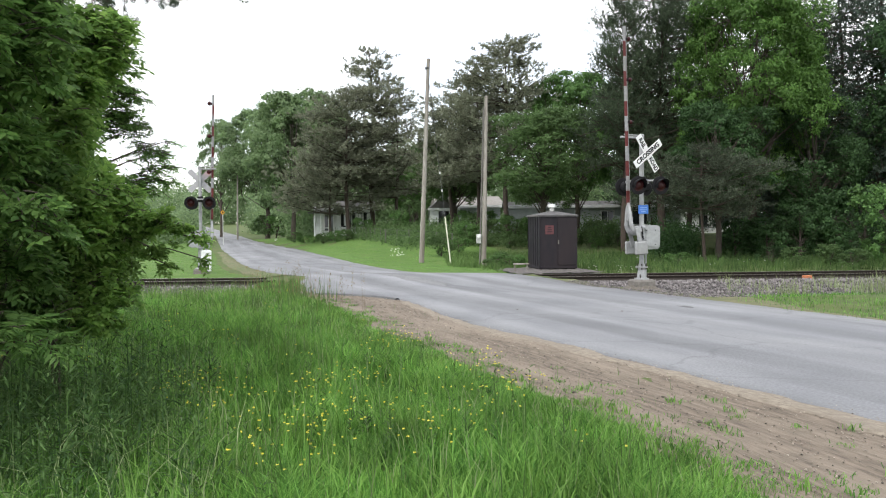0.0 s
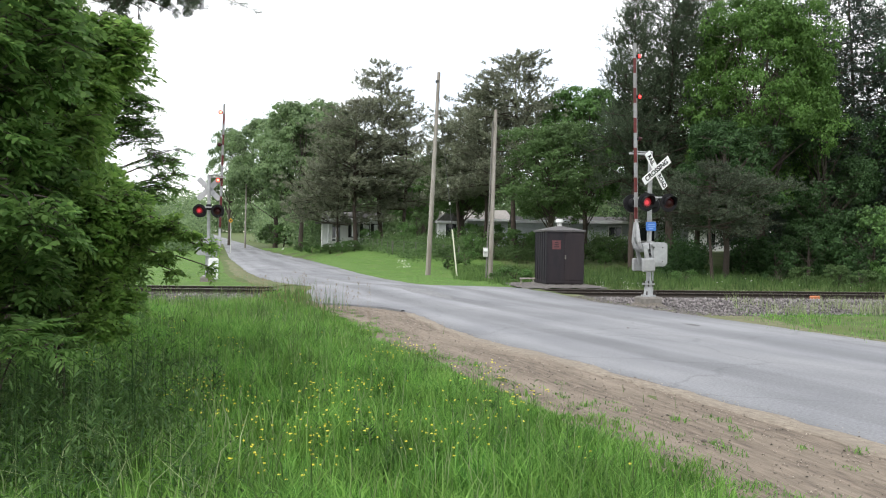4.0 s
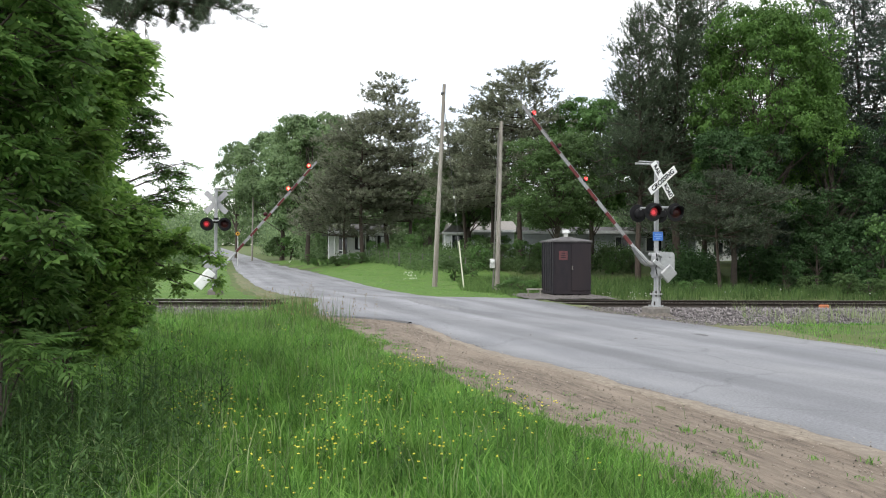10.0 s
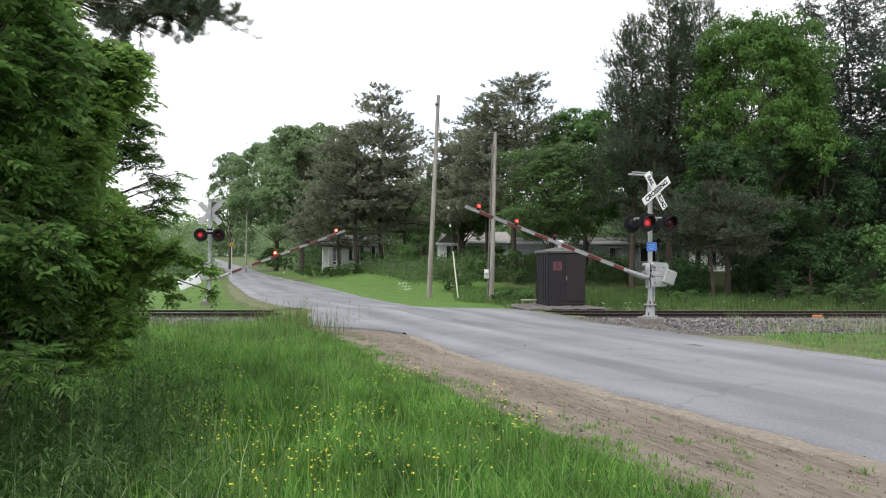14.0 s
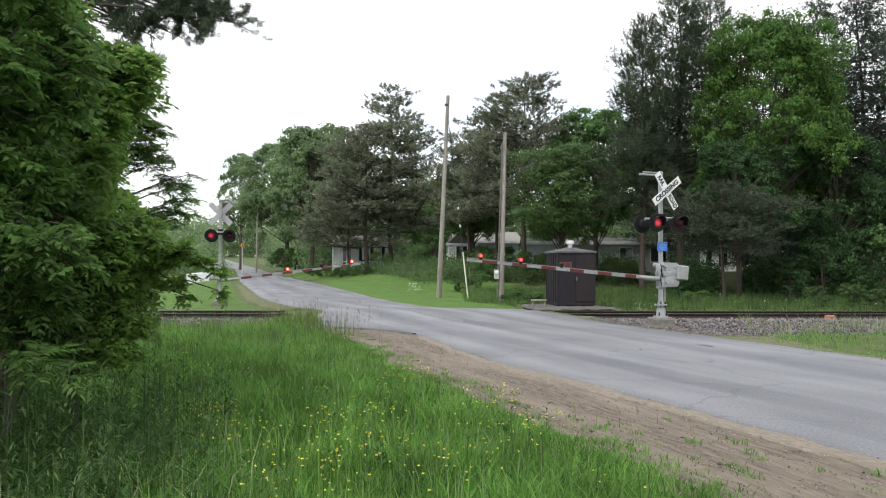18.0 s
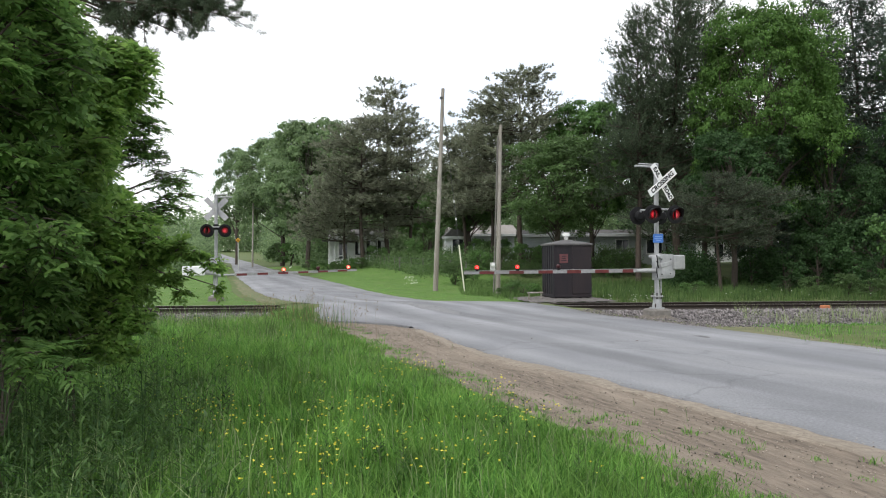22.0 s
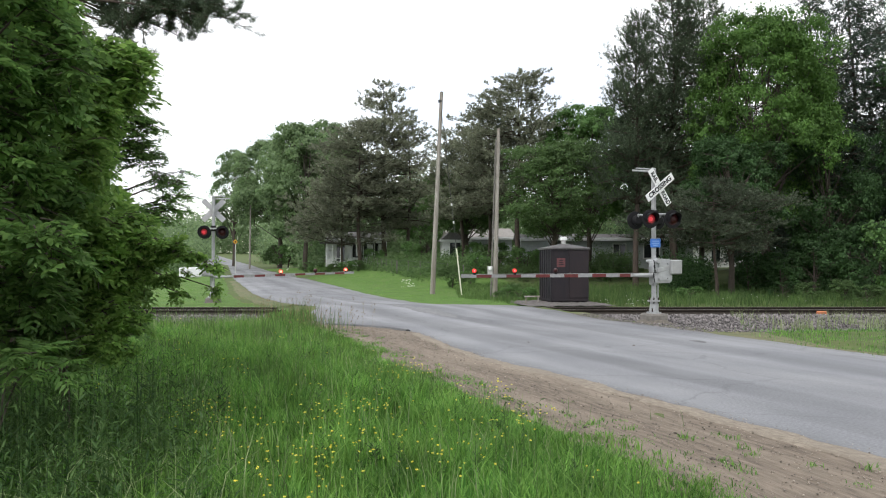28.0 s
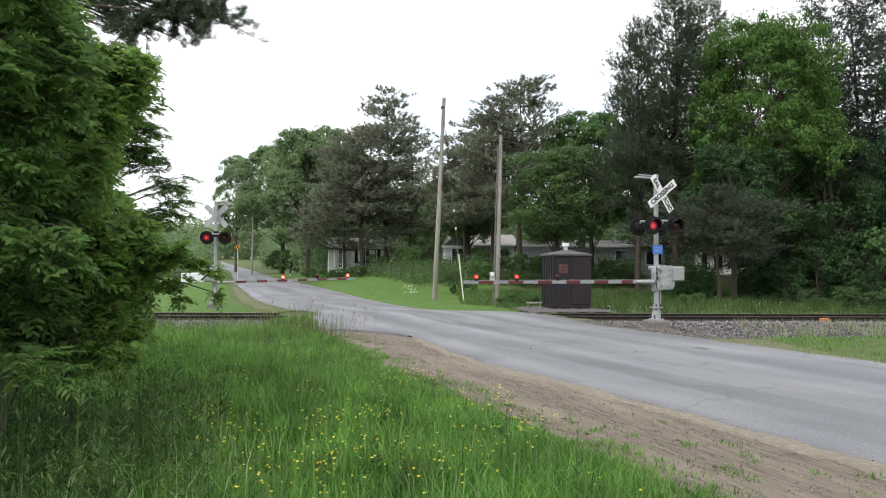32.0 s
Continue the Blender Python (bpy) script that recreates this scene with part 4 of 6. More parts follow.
def house(at, w, d, h, roof_h, wall, label, windows, gable_front=False, eave=0.4, roof=None):
    ho = thing("house", at, label, "house", "houses beyond the track")
    part("wall", box(w, d, h, pose(0, d / 2, 0), 0.02), wall, ho, "painted siding wall")
    for z in np.arange(0.35, h, 0.35):
        part("siding_board", mesh_of("siding_board", *box_vf(w + 0.02, 0.02, 0.03), wall), None, ho, at=pose(0, -0.008, z))
    bm = bmesh.new()
    if gable_front:
        a = [(-w / 2 - eave, -eave, h - 0.15), (0, -eave, h + roof_h), (w / 2 + eave, -eave, h - 0.15)]
        b = [(x, d + eave, z) for x, y, z in a]
    else:
        a = [(-w / 2 - eave, -eave, h - 0.1), (-w / 2 - eave, d / 2, h + roof_h), (-w / 2 - eave, d + eave, h - 0.1)]
        b = [(w / 2 + eave, y, z) for x, y, z in a]
    va, vb = [bm.verts.new(p) for p in a], [bm.verts.new(p) for p in b]
    bm.faces.new(va)
    bm.faces.new(vb)
    for i in range(3):
        bm.faces.new((va[i], va[(i + 1) % 3], vb[(i + 1) % 3], vb[i]))
    part("roof", bm, roof or M_SHINGLE, ho, "shingle roof")
    part("fascia", box(w + 2 * eave, 0.05, 0.2, pose(0, -eave - 0.02, h - 0.24), 0.01), M_HOUSE, ho)
    for win in windows:
        window_at(ho, *win)
    return ho


h1 = house(pose(-8.6, 78, 0.95, 0, 0, 8), 6.2, 6, 2.9, 0.8, M_HOUSE, "white single-storey house with dark windows behind pines",
           [(-1.6, 0.55, 0.8, 1.9)], eave=0.15)
for wx in (0.25, 1.4, 2.55):
    window_at(h1, wx, 1.05, 0.62, 1.25, 0.0, M_BLACK, M_SKYPANE)
    part("shutter", box(0.24, 0.05, 1.45, pose(wx - 0.52, -0.04, 0.95), 0.01), M_BLACK, h1, "dark window shutter")
for px_ in (-3.0, -2.4, -1.6):
    part("porch_post", rod((px_, -1.4, 0), (px_, -1.4, 2.3), 0.07, n=8), M_HOUSE, h1)
part("porch_roof", box(2.6, 1.8, 0.16, pose(-2.4, -0.7, 2.3), 0.02), M_SHINGLE, h1)
part("porch_rail", box(1.6, 0.05, 0.08, pose(-2.3, -1.4, 0.8), 0.01), M_HOUSE, h1)
h2 = house(pose(3.7, 68, 1.2, 0, 0, 5), 5.4, 6, 2.5, 0.9, M_GREYSIDE, "pale grey house with a shingle roof behind the poles",
           [(1.0, 1.0, 0.9, 1.0)], roof=M_PALEROOF)
h2b = house(pose(1.25, 64.5, 1.2, 0, 0, 5), 2.2, 2.4, 2.2, 1.0, M_HOUSE, "small white gabled porch of the grey house", [(0, 0.8, 0.9, 1.1)], True, 0.25)
house(pose(12.6, 58, 0.95, 0, 0, -4), 13, 6, 2.4, 0.4, M_GREYSIDE, "long pale house with a low roof behind the trees", [(-3, 1.0, 0.9, 0.9), (1.0, 1.0, 0.9, 0.9), (3.4, 0.9, 1.1, 1.0)])
house(pose(24.9, 66, 0.6, 0, 0, -10), 4.4, 6, 2.4, 1.2, M_HOUSE, "white house glimpsed through dark trees", [(-1, 1.0, 0.7, 1.0), (0.8, 1.0, 0.7, 1.0), (1.8, 0.3, 0.6, 2.0)])


wire = thing("service_wire", pose(-27.4, 110, 9.0), "thin overhead service wire from pole to house", "wire")
for a, b, za, zb in ((0, 0.25, 0, -1.5), (0.25, 0.5, -1.5, -2.8), (0.5, 0.75, -2.8, -3.9), (0.75, 1, -3.9, -4.8)):
    part("strand", rod((18.5 * a, -31.5 * a, za), (18.5 * b, -31.5 * b, zb), 0.022, n=5), M_WIRE, wire)


# ---- signs and small things by the road ----
def warning_sign():
    w = thing("warning_sign", pose(-21.5, 80, 0.15), "yellow diamond warning sign on a thin post", "road sign")
    part("post", box(0.07, 0.05, 3.3, None, 0.005), M_GALV, w)
    sg = part("panel", box(0.36, 0.012, 0.36, pose(0, -0.04, -0.18), 0.006), M_YELLOW, w, "yellow diamond panel", at=pose(0, 0, 3.35, 0, 45, 0))
    part("symbol", box(0.15, 0.006, 0.15, pose(0, -0.05, -0.075), 0.0), M_BLACK, sg, "dark symbol")


warning_sign()
mk = thing("rail_marker", pose(12.6, 25.2, -0.2, 0, 0, 3), "small orange marker beside the rail", "marker")
part("body", box(0.34, 0.1, 0.16, None, 0.03), M_ORANGE, mk)
part("foot", box(0.4, 0.14, 0.03, pose(0, 0, -0.02), 0.01), M_ORANGE, mk)
br = thing("plank_rail", pose(3.52, 29.2, -0.1, 0, 0, 6), "short weathered pale plank on two stakes", "barrier")
part("plank", box(0.62, 0.04, 0.06, pose(0, 0, 0.3), 0.01), M_POLE, br)
for sx in (-0.24, 0.24):
    part("stake", box(0.05, 0.05, 0.34, pose(sx, 0.05, 0), 0.01), M_POLE, br)


def fence(x0, y0, x1, y1, n, label):
    f = thing("wire_fence", pose(0, 0, 0), label, "fence")
    for k in range(n):
        u = k / (n - 1)
        x, y = x0 + (x1 - x0) * u, y0 + (y1 - y0) * u
        z = float(ground_z(x, y))
        part("post", rod((x, y, z - 0.1), (x + random.uniform(-0.05, 0.05), y, z + 1.0), 0.032, n=7), M_FENCE, f)
    for h in (0.3, 0.65, 1.0):
        part("strand", rod((x0, y0, float(ground_z(x0, y0)) + h), (x1, y1, float(ground_z(x1, y1)) + h), 0.008, n=5), M_WIRE, f)


fence(-7.0, 72, -3.2, 56, 8, "old wire fence with grey wooden posts")
fence(-3.2, 56, 1.4, 47, 6, "old wire fence with grey wooden posts under pines")
for k, (px, py, r) in enumerate(((1126, 612, 0.035), (1265, 817, 0.03), (940, 606, 0.02), (1040, 760, 0.025), (1200, 770, 0.02), (900, 690, 0.02))):
    d = 1350 * 1.68 / (py - 458)
    st = new("pebble", mesh_of("pebble", np.array([(1, 0, 0), (0, 1, 0), (-1, 0, 0), (0, -1, 0), (0.1, 0, 0.8), (0, 0.1, -0.5)]) * r * np.array([1.3, 1, 0.8]),
             np.array([(0, 1, 4), (1, 2, 4), (2, 3, 4), (3, 0, 4), (1, 0, 5), (2, 1, 5), (3, 2, 5), (0, 3, 5)]), M_TIE))
    x = (px - 784) / 1350 * d
    st.matrix_basis = pose(x, d, float(ground_z(x, d)) + 0.065, 0, 0, 40 * k)
    tagged(st, "dark loose stone lying by the road", "stone", "loose stones")


# ---- trees ----
def deciduous_mesh(seed, h, crown_r, base, n_lobes, clumps, per, leaf, material, ragged=0.05, stem=1, full=1.0):
    """Trunk and limbs as one mesh; leaves as domed clumps on the outer and upper side of rounded lobes as another."""
    rng = np.random.default_rng(seed)
    mid, half = (h + base) / 2, (h - base) / 2
    d = rand_dir(rng, n_lobes)
    d[:, 2] = np.clip(d[:, 2] + 0.12, -0.9, 1)
    d = unit(d)
    R = crown_r * rng.uniform(0.22, 0.4, n_lobes)
    reach = rng.uniform(0.45, 1.0, n_lobes) ** 0.6
    lob = np.stack([d[:, 0] * (crown_r - R * 0.7) * reach, d[:, 1] * (crown_r - R * 0.7) * reach, mid + d[:, 2] * np.maximum(half - R * 0.8, 0.1) * reach], -1)
    out = unit(d * np.array([1, 1, 0.6]))
    li = np.repeat(np.arange(n_lobes), clumps)
    m = len(li)
    cd = unit(rng.normal(size=(m, 3)) * 0.8 + out[li] * 0.55 + np.array([0, 0, 0.4]))
    c = lob[li] + cd * (R[li] * rng.uniform(0.7, 1.08, m))[:, None] * np.array([1, 1, 0.85])
    cr = crown_r * rng.uniform(0.07, 0.15, m) * full
    i = np.repeat(np.arange(m), per)
    k = len(i)
    e = unit(rng.normal(size=(k, 3)) * 0.9 + cd[i] * 0.5 + np.array([0, 0, 0.45]))
    far = np.where(rng.random(k) < ragged, rng.uniform(1.0, 1.8, k), rng.uniform(0.35, 1.0, k))
    p = c[i] + e * (cr[i] * far)[:, None] * np.array([1.08, 1.08, 0.76])
    nor = unit(e + rng.normal(size=(k, 3)) * 0.38 + np.array([0, 0, 0.3]))
    along = unit(np.cross(nor, rng.normal(size=(k, 3))) + np.array([0, 0, -0.3]))
    s = leaf * rng.uniform(0.6, 1.35, k)
    V, F = leaves(rng, p, along, nor, s, s * 0.75)
    crown = mesh_of("crown", V, F, material)
    pieces = []
    r0 = 0.016 * h + 0.03
    for q in range(stem):
        bend = rng.normal(size=2) * 0.25 + (np.array([math.cos(q * 2.4), math.sin(q * 2.4)]) * 0.8 if stem > 1 else 0)
        zs = np.linspace(-0.2, h * 0.82, 10)
        pts = np.stack([bend[0] * (np.maximum(zs, 0) / h) ** 1.5 * 1.5 + 0.05 * np.sin(zs), bend[1] * (np.maximum(zs, 0) / h) ** 1.5 * 1.5 + 0.05 * np.cos(zs * 1.3), zs], -1)
        pieces.append(tube(pts, np.linspace(r0, r0 * 0.18, 10), 9))
    t = np.linspace(0, 1, 6)[:, None]
    for l, r in zip(lob, R):
        z0 = max(base * 0.7, l[2] * rng.uniform(0.4, 0.75))
        pts = np.array([[0, 0, z0]]) * (1 - t) + l[None] * t
        pts[:, 2] += 0.25 * np.sin(t[:, 0] * 3.14) * rng.uniform(-1, 1)
        pieces.append(tube(pts, np.linspace(r0 * 0.26, r0 * 0.08, 6), 6))
        for q in range(3):
            pts = l[None] * (1 - t) + (l + rand_dir(rng, 1)[0] * r)[None] * t
            pieces.append(tube(pts, np.linspace(r0 * 0.12, r0 * 0.04, 6), 5))
    return mesh_of("trunk", *join(pieces), M_BARK), crown


def plumes(rng, c, axis, n_each, length, needle, width):
    """Needles set round short shoots: feathery fingers that point along their axis."""
    m = len(c)
    i = np.repeat(np.arange(m), n_each)
    k = len(i)
    u = rng.random(k)
    L = length * rng.uniform(0.6, 1.3, m)
    p = c[i] + axis[i] * (L[i] * u)[:, None] + rng.normal(size=(k, 3)) * 0.015
    rad = unit(np.cross(axis[i], rng.normal(size=(k, 3))))
    along = unit(axis[i] * 0.75 + rad * (1.05 - 0.5 * u)[:, None])
    nor = unit(rng.normal(size=(k, 3)) * 0.6 + np.array([0, 0, 0.9]))
    return leaves(rng, p, along, nor, needle * rng.uniform(0.7, 1.25, k), np.full(k, width))


def pine_mesh(seed, h, base, spread, material, tiers=14, per_tier=6, n_each=20, top_taper=0.6, flat=0.35, droop=0.0, needle=0.2, gaps=0.2,
              shoots=6.0, shoot=0.42, width=0.04, lift=0.7, thick=1.0):
    """A pine: whorls of limbs, each with side twigs that end in feathery upturned shoots."""
    rng = np.random.default_rng(seed)
    pieces, tc, td = [], [], []
    zs = np.linspace(-0.2, h * 0.97, 14)
    wob = np.stack([0.14 * np.sin(zs * 0.55 + seed), 0.14 * np.cos(zs * 0.43 + seed)], -1)
    r0 = (0.011 * h + 0.03) * thick
    pieces.append(tube(np.column_stack([wob, zs]), np.linspace(r0, 0.02, 14), 9))
    for k in range(tiers):
        u = k / (tiers - 1)
        for j in range(per_tier):
            if rng.random() < gaps and k < tiers - 1:
                continue
            z = base + (h * 0.97 - base) * min(1.0, max(0.0, u + rng.normal() * 0.5 / tiers))
            reach = spread * ((1 - u) ** top_taper * 0.93 + 0.07) * (0.6 + 0.4 * min(1, u * 5 + 0.3))
            a = rng.uniform(0, 6.28)
            L = reach * rng.uniform(0.45, 1.2) + 0.2
            t = np.linspace(0, 1, 6)
            rise = L * (rng.uniform(-0.2, flat + 0.2) * t ** 1.4 - droop * t ** 1.2)
            x0, y0 = np.interp(z, zs, wob[:, 0]), np.interp(z, zs, wob[:, 1])
            pts = np.stack([x0 + math.cos(a) * L * t, y0 + math.sin(a) * L * t, z + rise], -1)
            pieces.append(tube(pts, np.linspace(0.05 * (1.1 - u), 0.012, 6) + 0.008, 5))
            n = max(3, int(L * shoots))
            s = rng.uniform(0.28, 1.0, n) ** 0.8
            p = np.stack([np.interp(s, t, pts[:, q]) for q in range(3)], -1)
            side = rng.normal(size=(n, 3)) * np.array([1, 1, 0.3]) * (0.12 + 0.16 * L * (1.1 - 0.5 * s))[:, None]
            tc.append(p + side + np.array([0, 0, 0.03]))
            td.append(unit(np.tile([math.cos(a) * 0.6, math.sin(a) * 0.6, lift], (n, 1)) + side * 0.9 + rng.normal(size=(n, 3)) * 0.25))
    tc, td = np.concatenate(tc), np.concatenate(td)
    V, F = plumes(rng, tc, td, n_each, shoot, needle, width)
    return mesh_of("trunk", *join(pieces), M_PINEBARK), mesh_of("crown", V, F, material)


def plant_tree(name, meshes, x, y, z, turn, scale, label, group="", category="tree"):
    t = thing(name, pose(x, y, z, 0, 0, turn), label, category, group)
    for nm, me in zip(("trunk", "crown"), meshes):
        o = part(nm, me, None, t)
        o.scale = scale
    return t


def at_bearing(px, d):
    """Plan x of a bearing at depth d."""
    return (px - 784) / 1350 * d


maple_a = deciduous_mesh(11, 15, 5.2, 1.6, 30, 20, 52, 0.2, L_MAPLE)
maple_b = deciduous_mesh(12, 15, 4.8, 1.4, 34, 22, 60, 0.16, L_DEEP)
maple_c = deciduous_mesh(13, 16, 5.0, 2.0, 52, 24, 72, 0.15, L_BRIGHT)
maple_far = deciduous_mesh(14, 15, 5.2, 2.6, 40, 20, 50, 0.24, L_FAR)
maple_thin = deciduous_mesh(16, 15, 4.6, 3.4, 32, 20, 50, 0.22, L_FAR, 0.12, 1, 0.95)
maple_open = deciduous_mesh(15, 15, 4.4, 3.6, 36, 22, 56, 0.16, L_DEEP)
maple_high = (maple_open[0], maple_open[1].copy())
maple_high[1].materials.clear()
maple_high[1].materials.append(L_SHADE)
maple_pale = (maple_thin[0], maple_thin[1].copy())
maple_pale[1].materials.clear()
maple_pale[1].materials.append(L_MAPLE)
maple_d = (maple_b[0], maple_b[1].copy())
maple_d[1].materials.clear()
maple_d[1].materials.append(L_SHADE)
pine_a = pine_mesh(21, 16, 4.0, 4.3, L_REDPINE, 16, 7, 24, 0.5, 0.3, gaps=0.24, shoots=8, width=0.066)
pine_b = pine_mesh(22, 15.5, 5.4, 4.0, L_REDPINE, 15, 8, 24, 0.35, 0.4, gaps=0.15, shoots=8.5, width=0.066)
pine_low = pine_mesh(25, 9, 2.6, 5.0, L_REDPINE, 9, 9, 28, 0.5, 0.3, shoots=8, width=0.05)
pine_bough = pine_mesh(26, 9, 4.2, 5.2, L_GREYPINE, 7, 10, 24, 0.5, 0.2, 0.1, 0.165, shoots=13, width=0.045)
pine_c = pine_mesh(23, 17, 5.2, 4.2, L_PINE, 20, 10, 20, 0.62, 0.45, 0.0, 0.175, 0.12, 9.0, 0.5, 0.042, 1.0, 1.35)
pine_wood = pine_mesh(27, 17, 2.0, 4.2, L_PINE, 22, 9, 15, 0.62, 0.45, 0.0, 0.18, 0.15, 8.0, 0.5, 0.05, 1.0)
spruce = pine_mesh(24, 19, 1.2, 4.6, L_SPRUCE, 34, 9, 14, 0.8, 0.0, 0.22, 0.16, 0.08, 8.0, 0.45, 0.06, -0.25)
shrub = deciduous_mesh(31, 2.6, 1.4, 0.1, 12, 12, 40, 0.1, L_DEEP, 0.15)
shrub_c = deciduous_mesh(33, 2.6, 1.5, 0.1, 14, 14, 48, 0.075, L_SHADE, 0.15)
shrub_b = deciduous_mesh(32, 2.4, 1.5, 0.1, 12, 12, 40, 0.1, L_MAPLE, 0.15)

T_DEC = "tall leafy green deciduous tree"
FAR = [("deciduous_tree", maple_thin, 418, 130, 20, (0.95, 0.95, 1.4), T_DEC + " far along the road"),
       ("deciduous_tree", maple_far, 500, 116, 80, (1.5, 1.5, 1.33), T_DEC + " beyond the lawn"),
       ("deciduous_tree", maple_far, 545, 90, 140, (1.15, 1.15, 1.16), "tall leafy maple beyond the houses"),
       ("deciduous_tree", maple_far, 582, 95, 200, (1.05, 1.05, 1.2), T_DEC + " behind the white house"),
       ("pine_tree", pine_a, 684, 74, 10, (1.2, 1.2, 1.13), "dark open-crowned pine in front of a white house"),
       ("pine_tree", pine_b, 640, 71, 70, (1.15, 1.15, 0.9), "smaller dark pine in front of a white house"),
       ("pine_tree", pine_low, 612, 73, 170, (1.1, 1.1, 1.0), "low spreading dark pine beside the lawn"),
       ("pine_tree", pine_a, 728, 74, 250, (1.0, 1.0, 0.88), "dark pine among other pines"),
       ("pine_tree", pine_b, 922, 52, 30, (1.05, 1.05, 0.88), "tall dark pine with a broad ragged top"),
       ("pine_tree", pine_b, 870, 56, 200, (0.8, 0.8, 0.76), "tall dark pine with a ragged top"),
       ("pine_tree", pine_b, 822, 60, 110, (0.9, 0.9, 0.72), "dark pine behind the utility poles"),
       ("deciduous_tree", maple_open, 830, 62, 20, (0.85, 0.85, 0.62), "leafy green tree among the pines"),
       ("deciduous_tree", maple_open, 985, 46, 300, (0.8, 0.8, 0.62), "green leafy tree behind the signal shed"),
       ("deciduous_tree", maple_pale, 1046, 50, 30, (0.72, 0.72, 0.8), "pale green leafy tree behind the signal shed"),
       ("deciduous_tree", maple_a, 760, 82, 60, (1.0, 1.0, 0.72), T_DEC + " behind the grey house"),
       ("pine_tree", pine_c, 1132, 43, 0, (0.62, 0.62, 0.92), "tall dense dark pine at the wood's edge"),
       ("pine_tree", pine_c, 1195, 44, 130, (0.85, 0.85, 1.05), "tall dense dark pine in the wood"),
       ("deciduous_tree", maple_c, 1358, 41, 40, (0.8, 0.8, 1.0), "tall bright green maple at the wood's edge"),
       ("pine_tree", pine_wood, 1250, 50, 190, (0.9, 0.9, 1.12), "tall dense dark pine in the wood"),
       ("deciduous_tree", maple_high, 1300, 38, 77, (0.62, 0.62, 0.58), "round-crowned green tree at the wood's edge"),
       ("pine_tree", pine_bough, 1272, 35.5, 260, (0.72, 0.72, 0.62), "low spreading pine beside the track"),
       ("spruce_tree", spruce, 1440, 47, 10, (0.8, 0.8, 1.0), "tall dark spruce with drooping limbs"),
       ("spruce_tree", spruce, 1515, 44, 90, (0.85, 0.85, 1.0), "tall dark spruce with drooping limbs"),
       ("spruce_tree", spruce, 1590, 42, 170, (0.9, 0.9, 1.05), "tall dark spruce with drooping limbs"),
       ("deciduous_tree", maple_d, 1475, 40, 120, (0.55, 0.55, 0.66), "leafy green understorey tree by the track"),
       ("deciduous_tree", maple_d, 1680, 40, 20, (0.9, 0.9, 1.0), T_DEC + " in the wood"),
       ("spruce_tree", spruce, 1360, 56, 200, (1.0, 1.0, 1.0), "tall dark spruce deep in the wood"),
       ("pine_tree", pine_wood, 1450, 58, 40, (1.2, 1.2, 1.0), "dark pine deep in the wood"),
       ("pine_tree", pine_wood, 1180, 58, 300, (1.1, 1.1, 0.8), "dark pine deep in the wood")]
for name, meshes, px, d, turn, sc, label in FAR:
    x = at_bearing(px, d)
    plant_tree(name, meshes, x, d, float(ground_z(x, d)) - 0.05, turn, sc, label, "trees beyond the track")

SHRUBS = [(498, 125, 2.2, 1.6), (515, 115, 2.0, 1.5), 
          (806, 43, 0.6, 0.55), (838, 45, 0.5, 0.4), (925, 47, 0.6, 0.4), (1085, 47, 0.5, 0.35), (1120, 48, 0.6, 0.4), (1210, 42, 0.9, 0.6),
          (1330, 39, 1.0, 0.8), (1390, 38, 1.1, 0.9), (1450, 36, 1.2, 1.1), (1510, 35, 1.2, 1.3), (1560, 34, 1.2, 1.4), (1610, 33, 1.4, 1.6), (905, 33.2, 0.5, 0.3), (922, 32.2, 0.5, 0.3), (1442, 32, 0.5, 0.36), (1392, 34, 0.5, 0.34), (1500, 31, 0.55, 0.42), (1228, 33, 0.4, 0.28), (1540, 30, 0.5, 0.36), (852, 50, 0.7, 0.7), (888, 49, 0.8, 0.75), (934, 51, 0.8, 0.85), (985, 50, 0.7, 0.6), (836, 60, 0.9, 0.9), (862, 59, 0.8, 0.75), (884, 61, 0.8, 0.9), (750, 66, 1.0, 1.3), (734, 67, 0.8, 1.0), (1075, 52, 0.7, 0.6), (665, 71, 0.7, 0.8), (598, 70, 0.6, 0.42), (618, 69, 0.6, 0.5), (640, 68, 0.6, 0.45), (565, 76, 0.6, 0.4), (545, 82, 0.7, 0.5), (580, 74, 0.5, 0.35), (958, 52, 0.6, 0.7), (1012, 53, 0.7, 0.65), (1040, 51, 0.5, 0.6), (1094, 50, 0.6, 0.6), (1238, 43, 0.6, 0.55), (1336, 43, 0.7, 0.6), (1215, 47, 0.6, 0.6)]
for k, (px, d, s, sz) in enumerate(SHRUBS):
    x = at_bearing(px, d)
    plant_tree("shrub", shrub_c if px > 1150 and d > 33 else (shrub, shrub_b)[k % 2], x, d, float(ground_z(x, d)) - 0.03, 47 * k, (s, s, sz), "leafy green shrub on rough ground", "shrubs", "shrub")


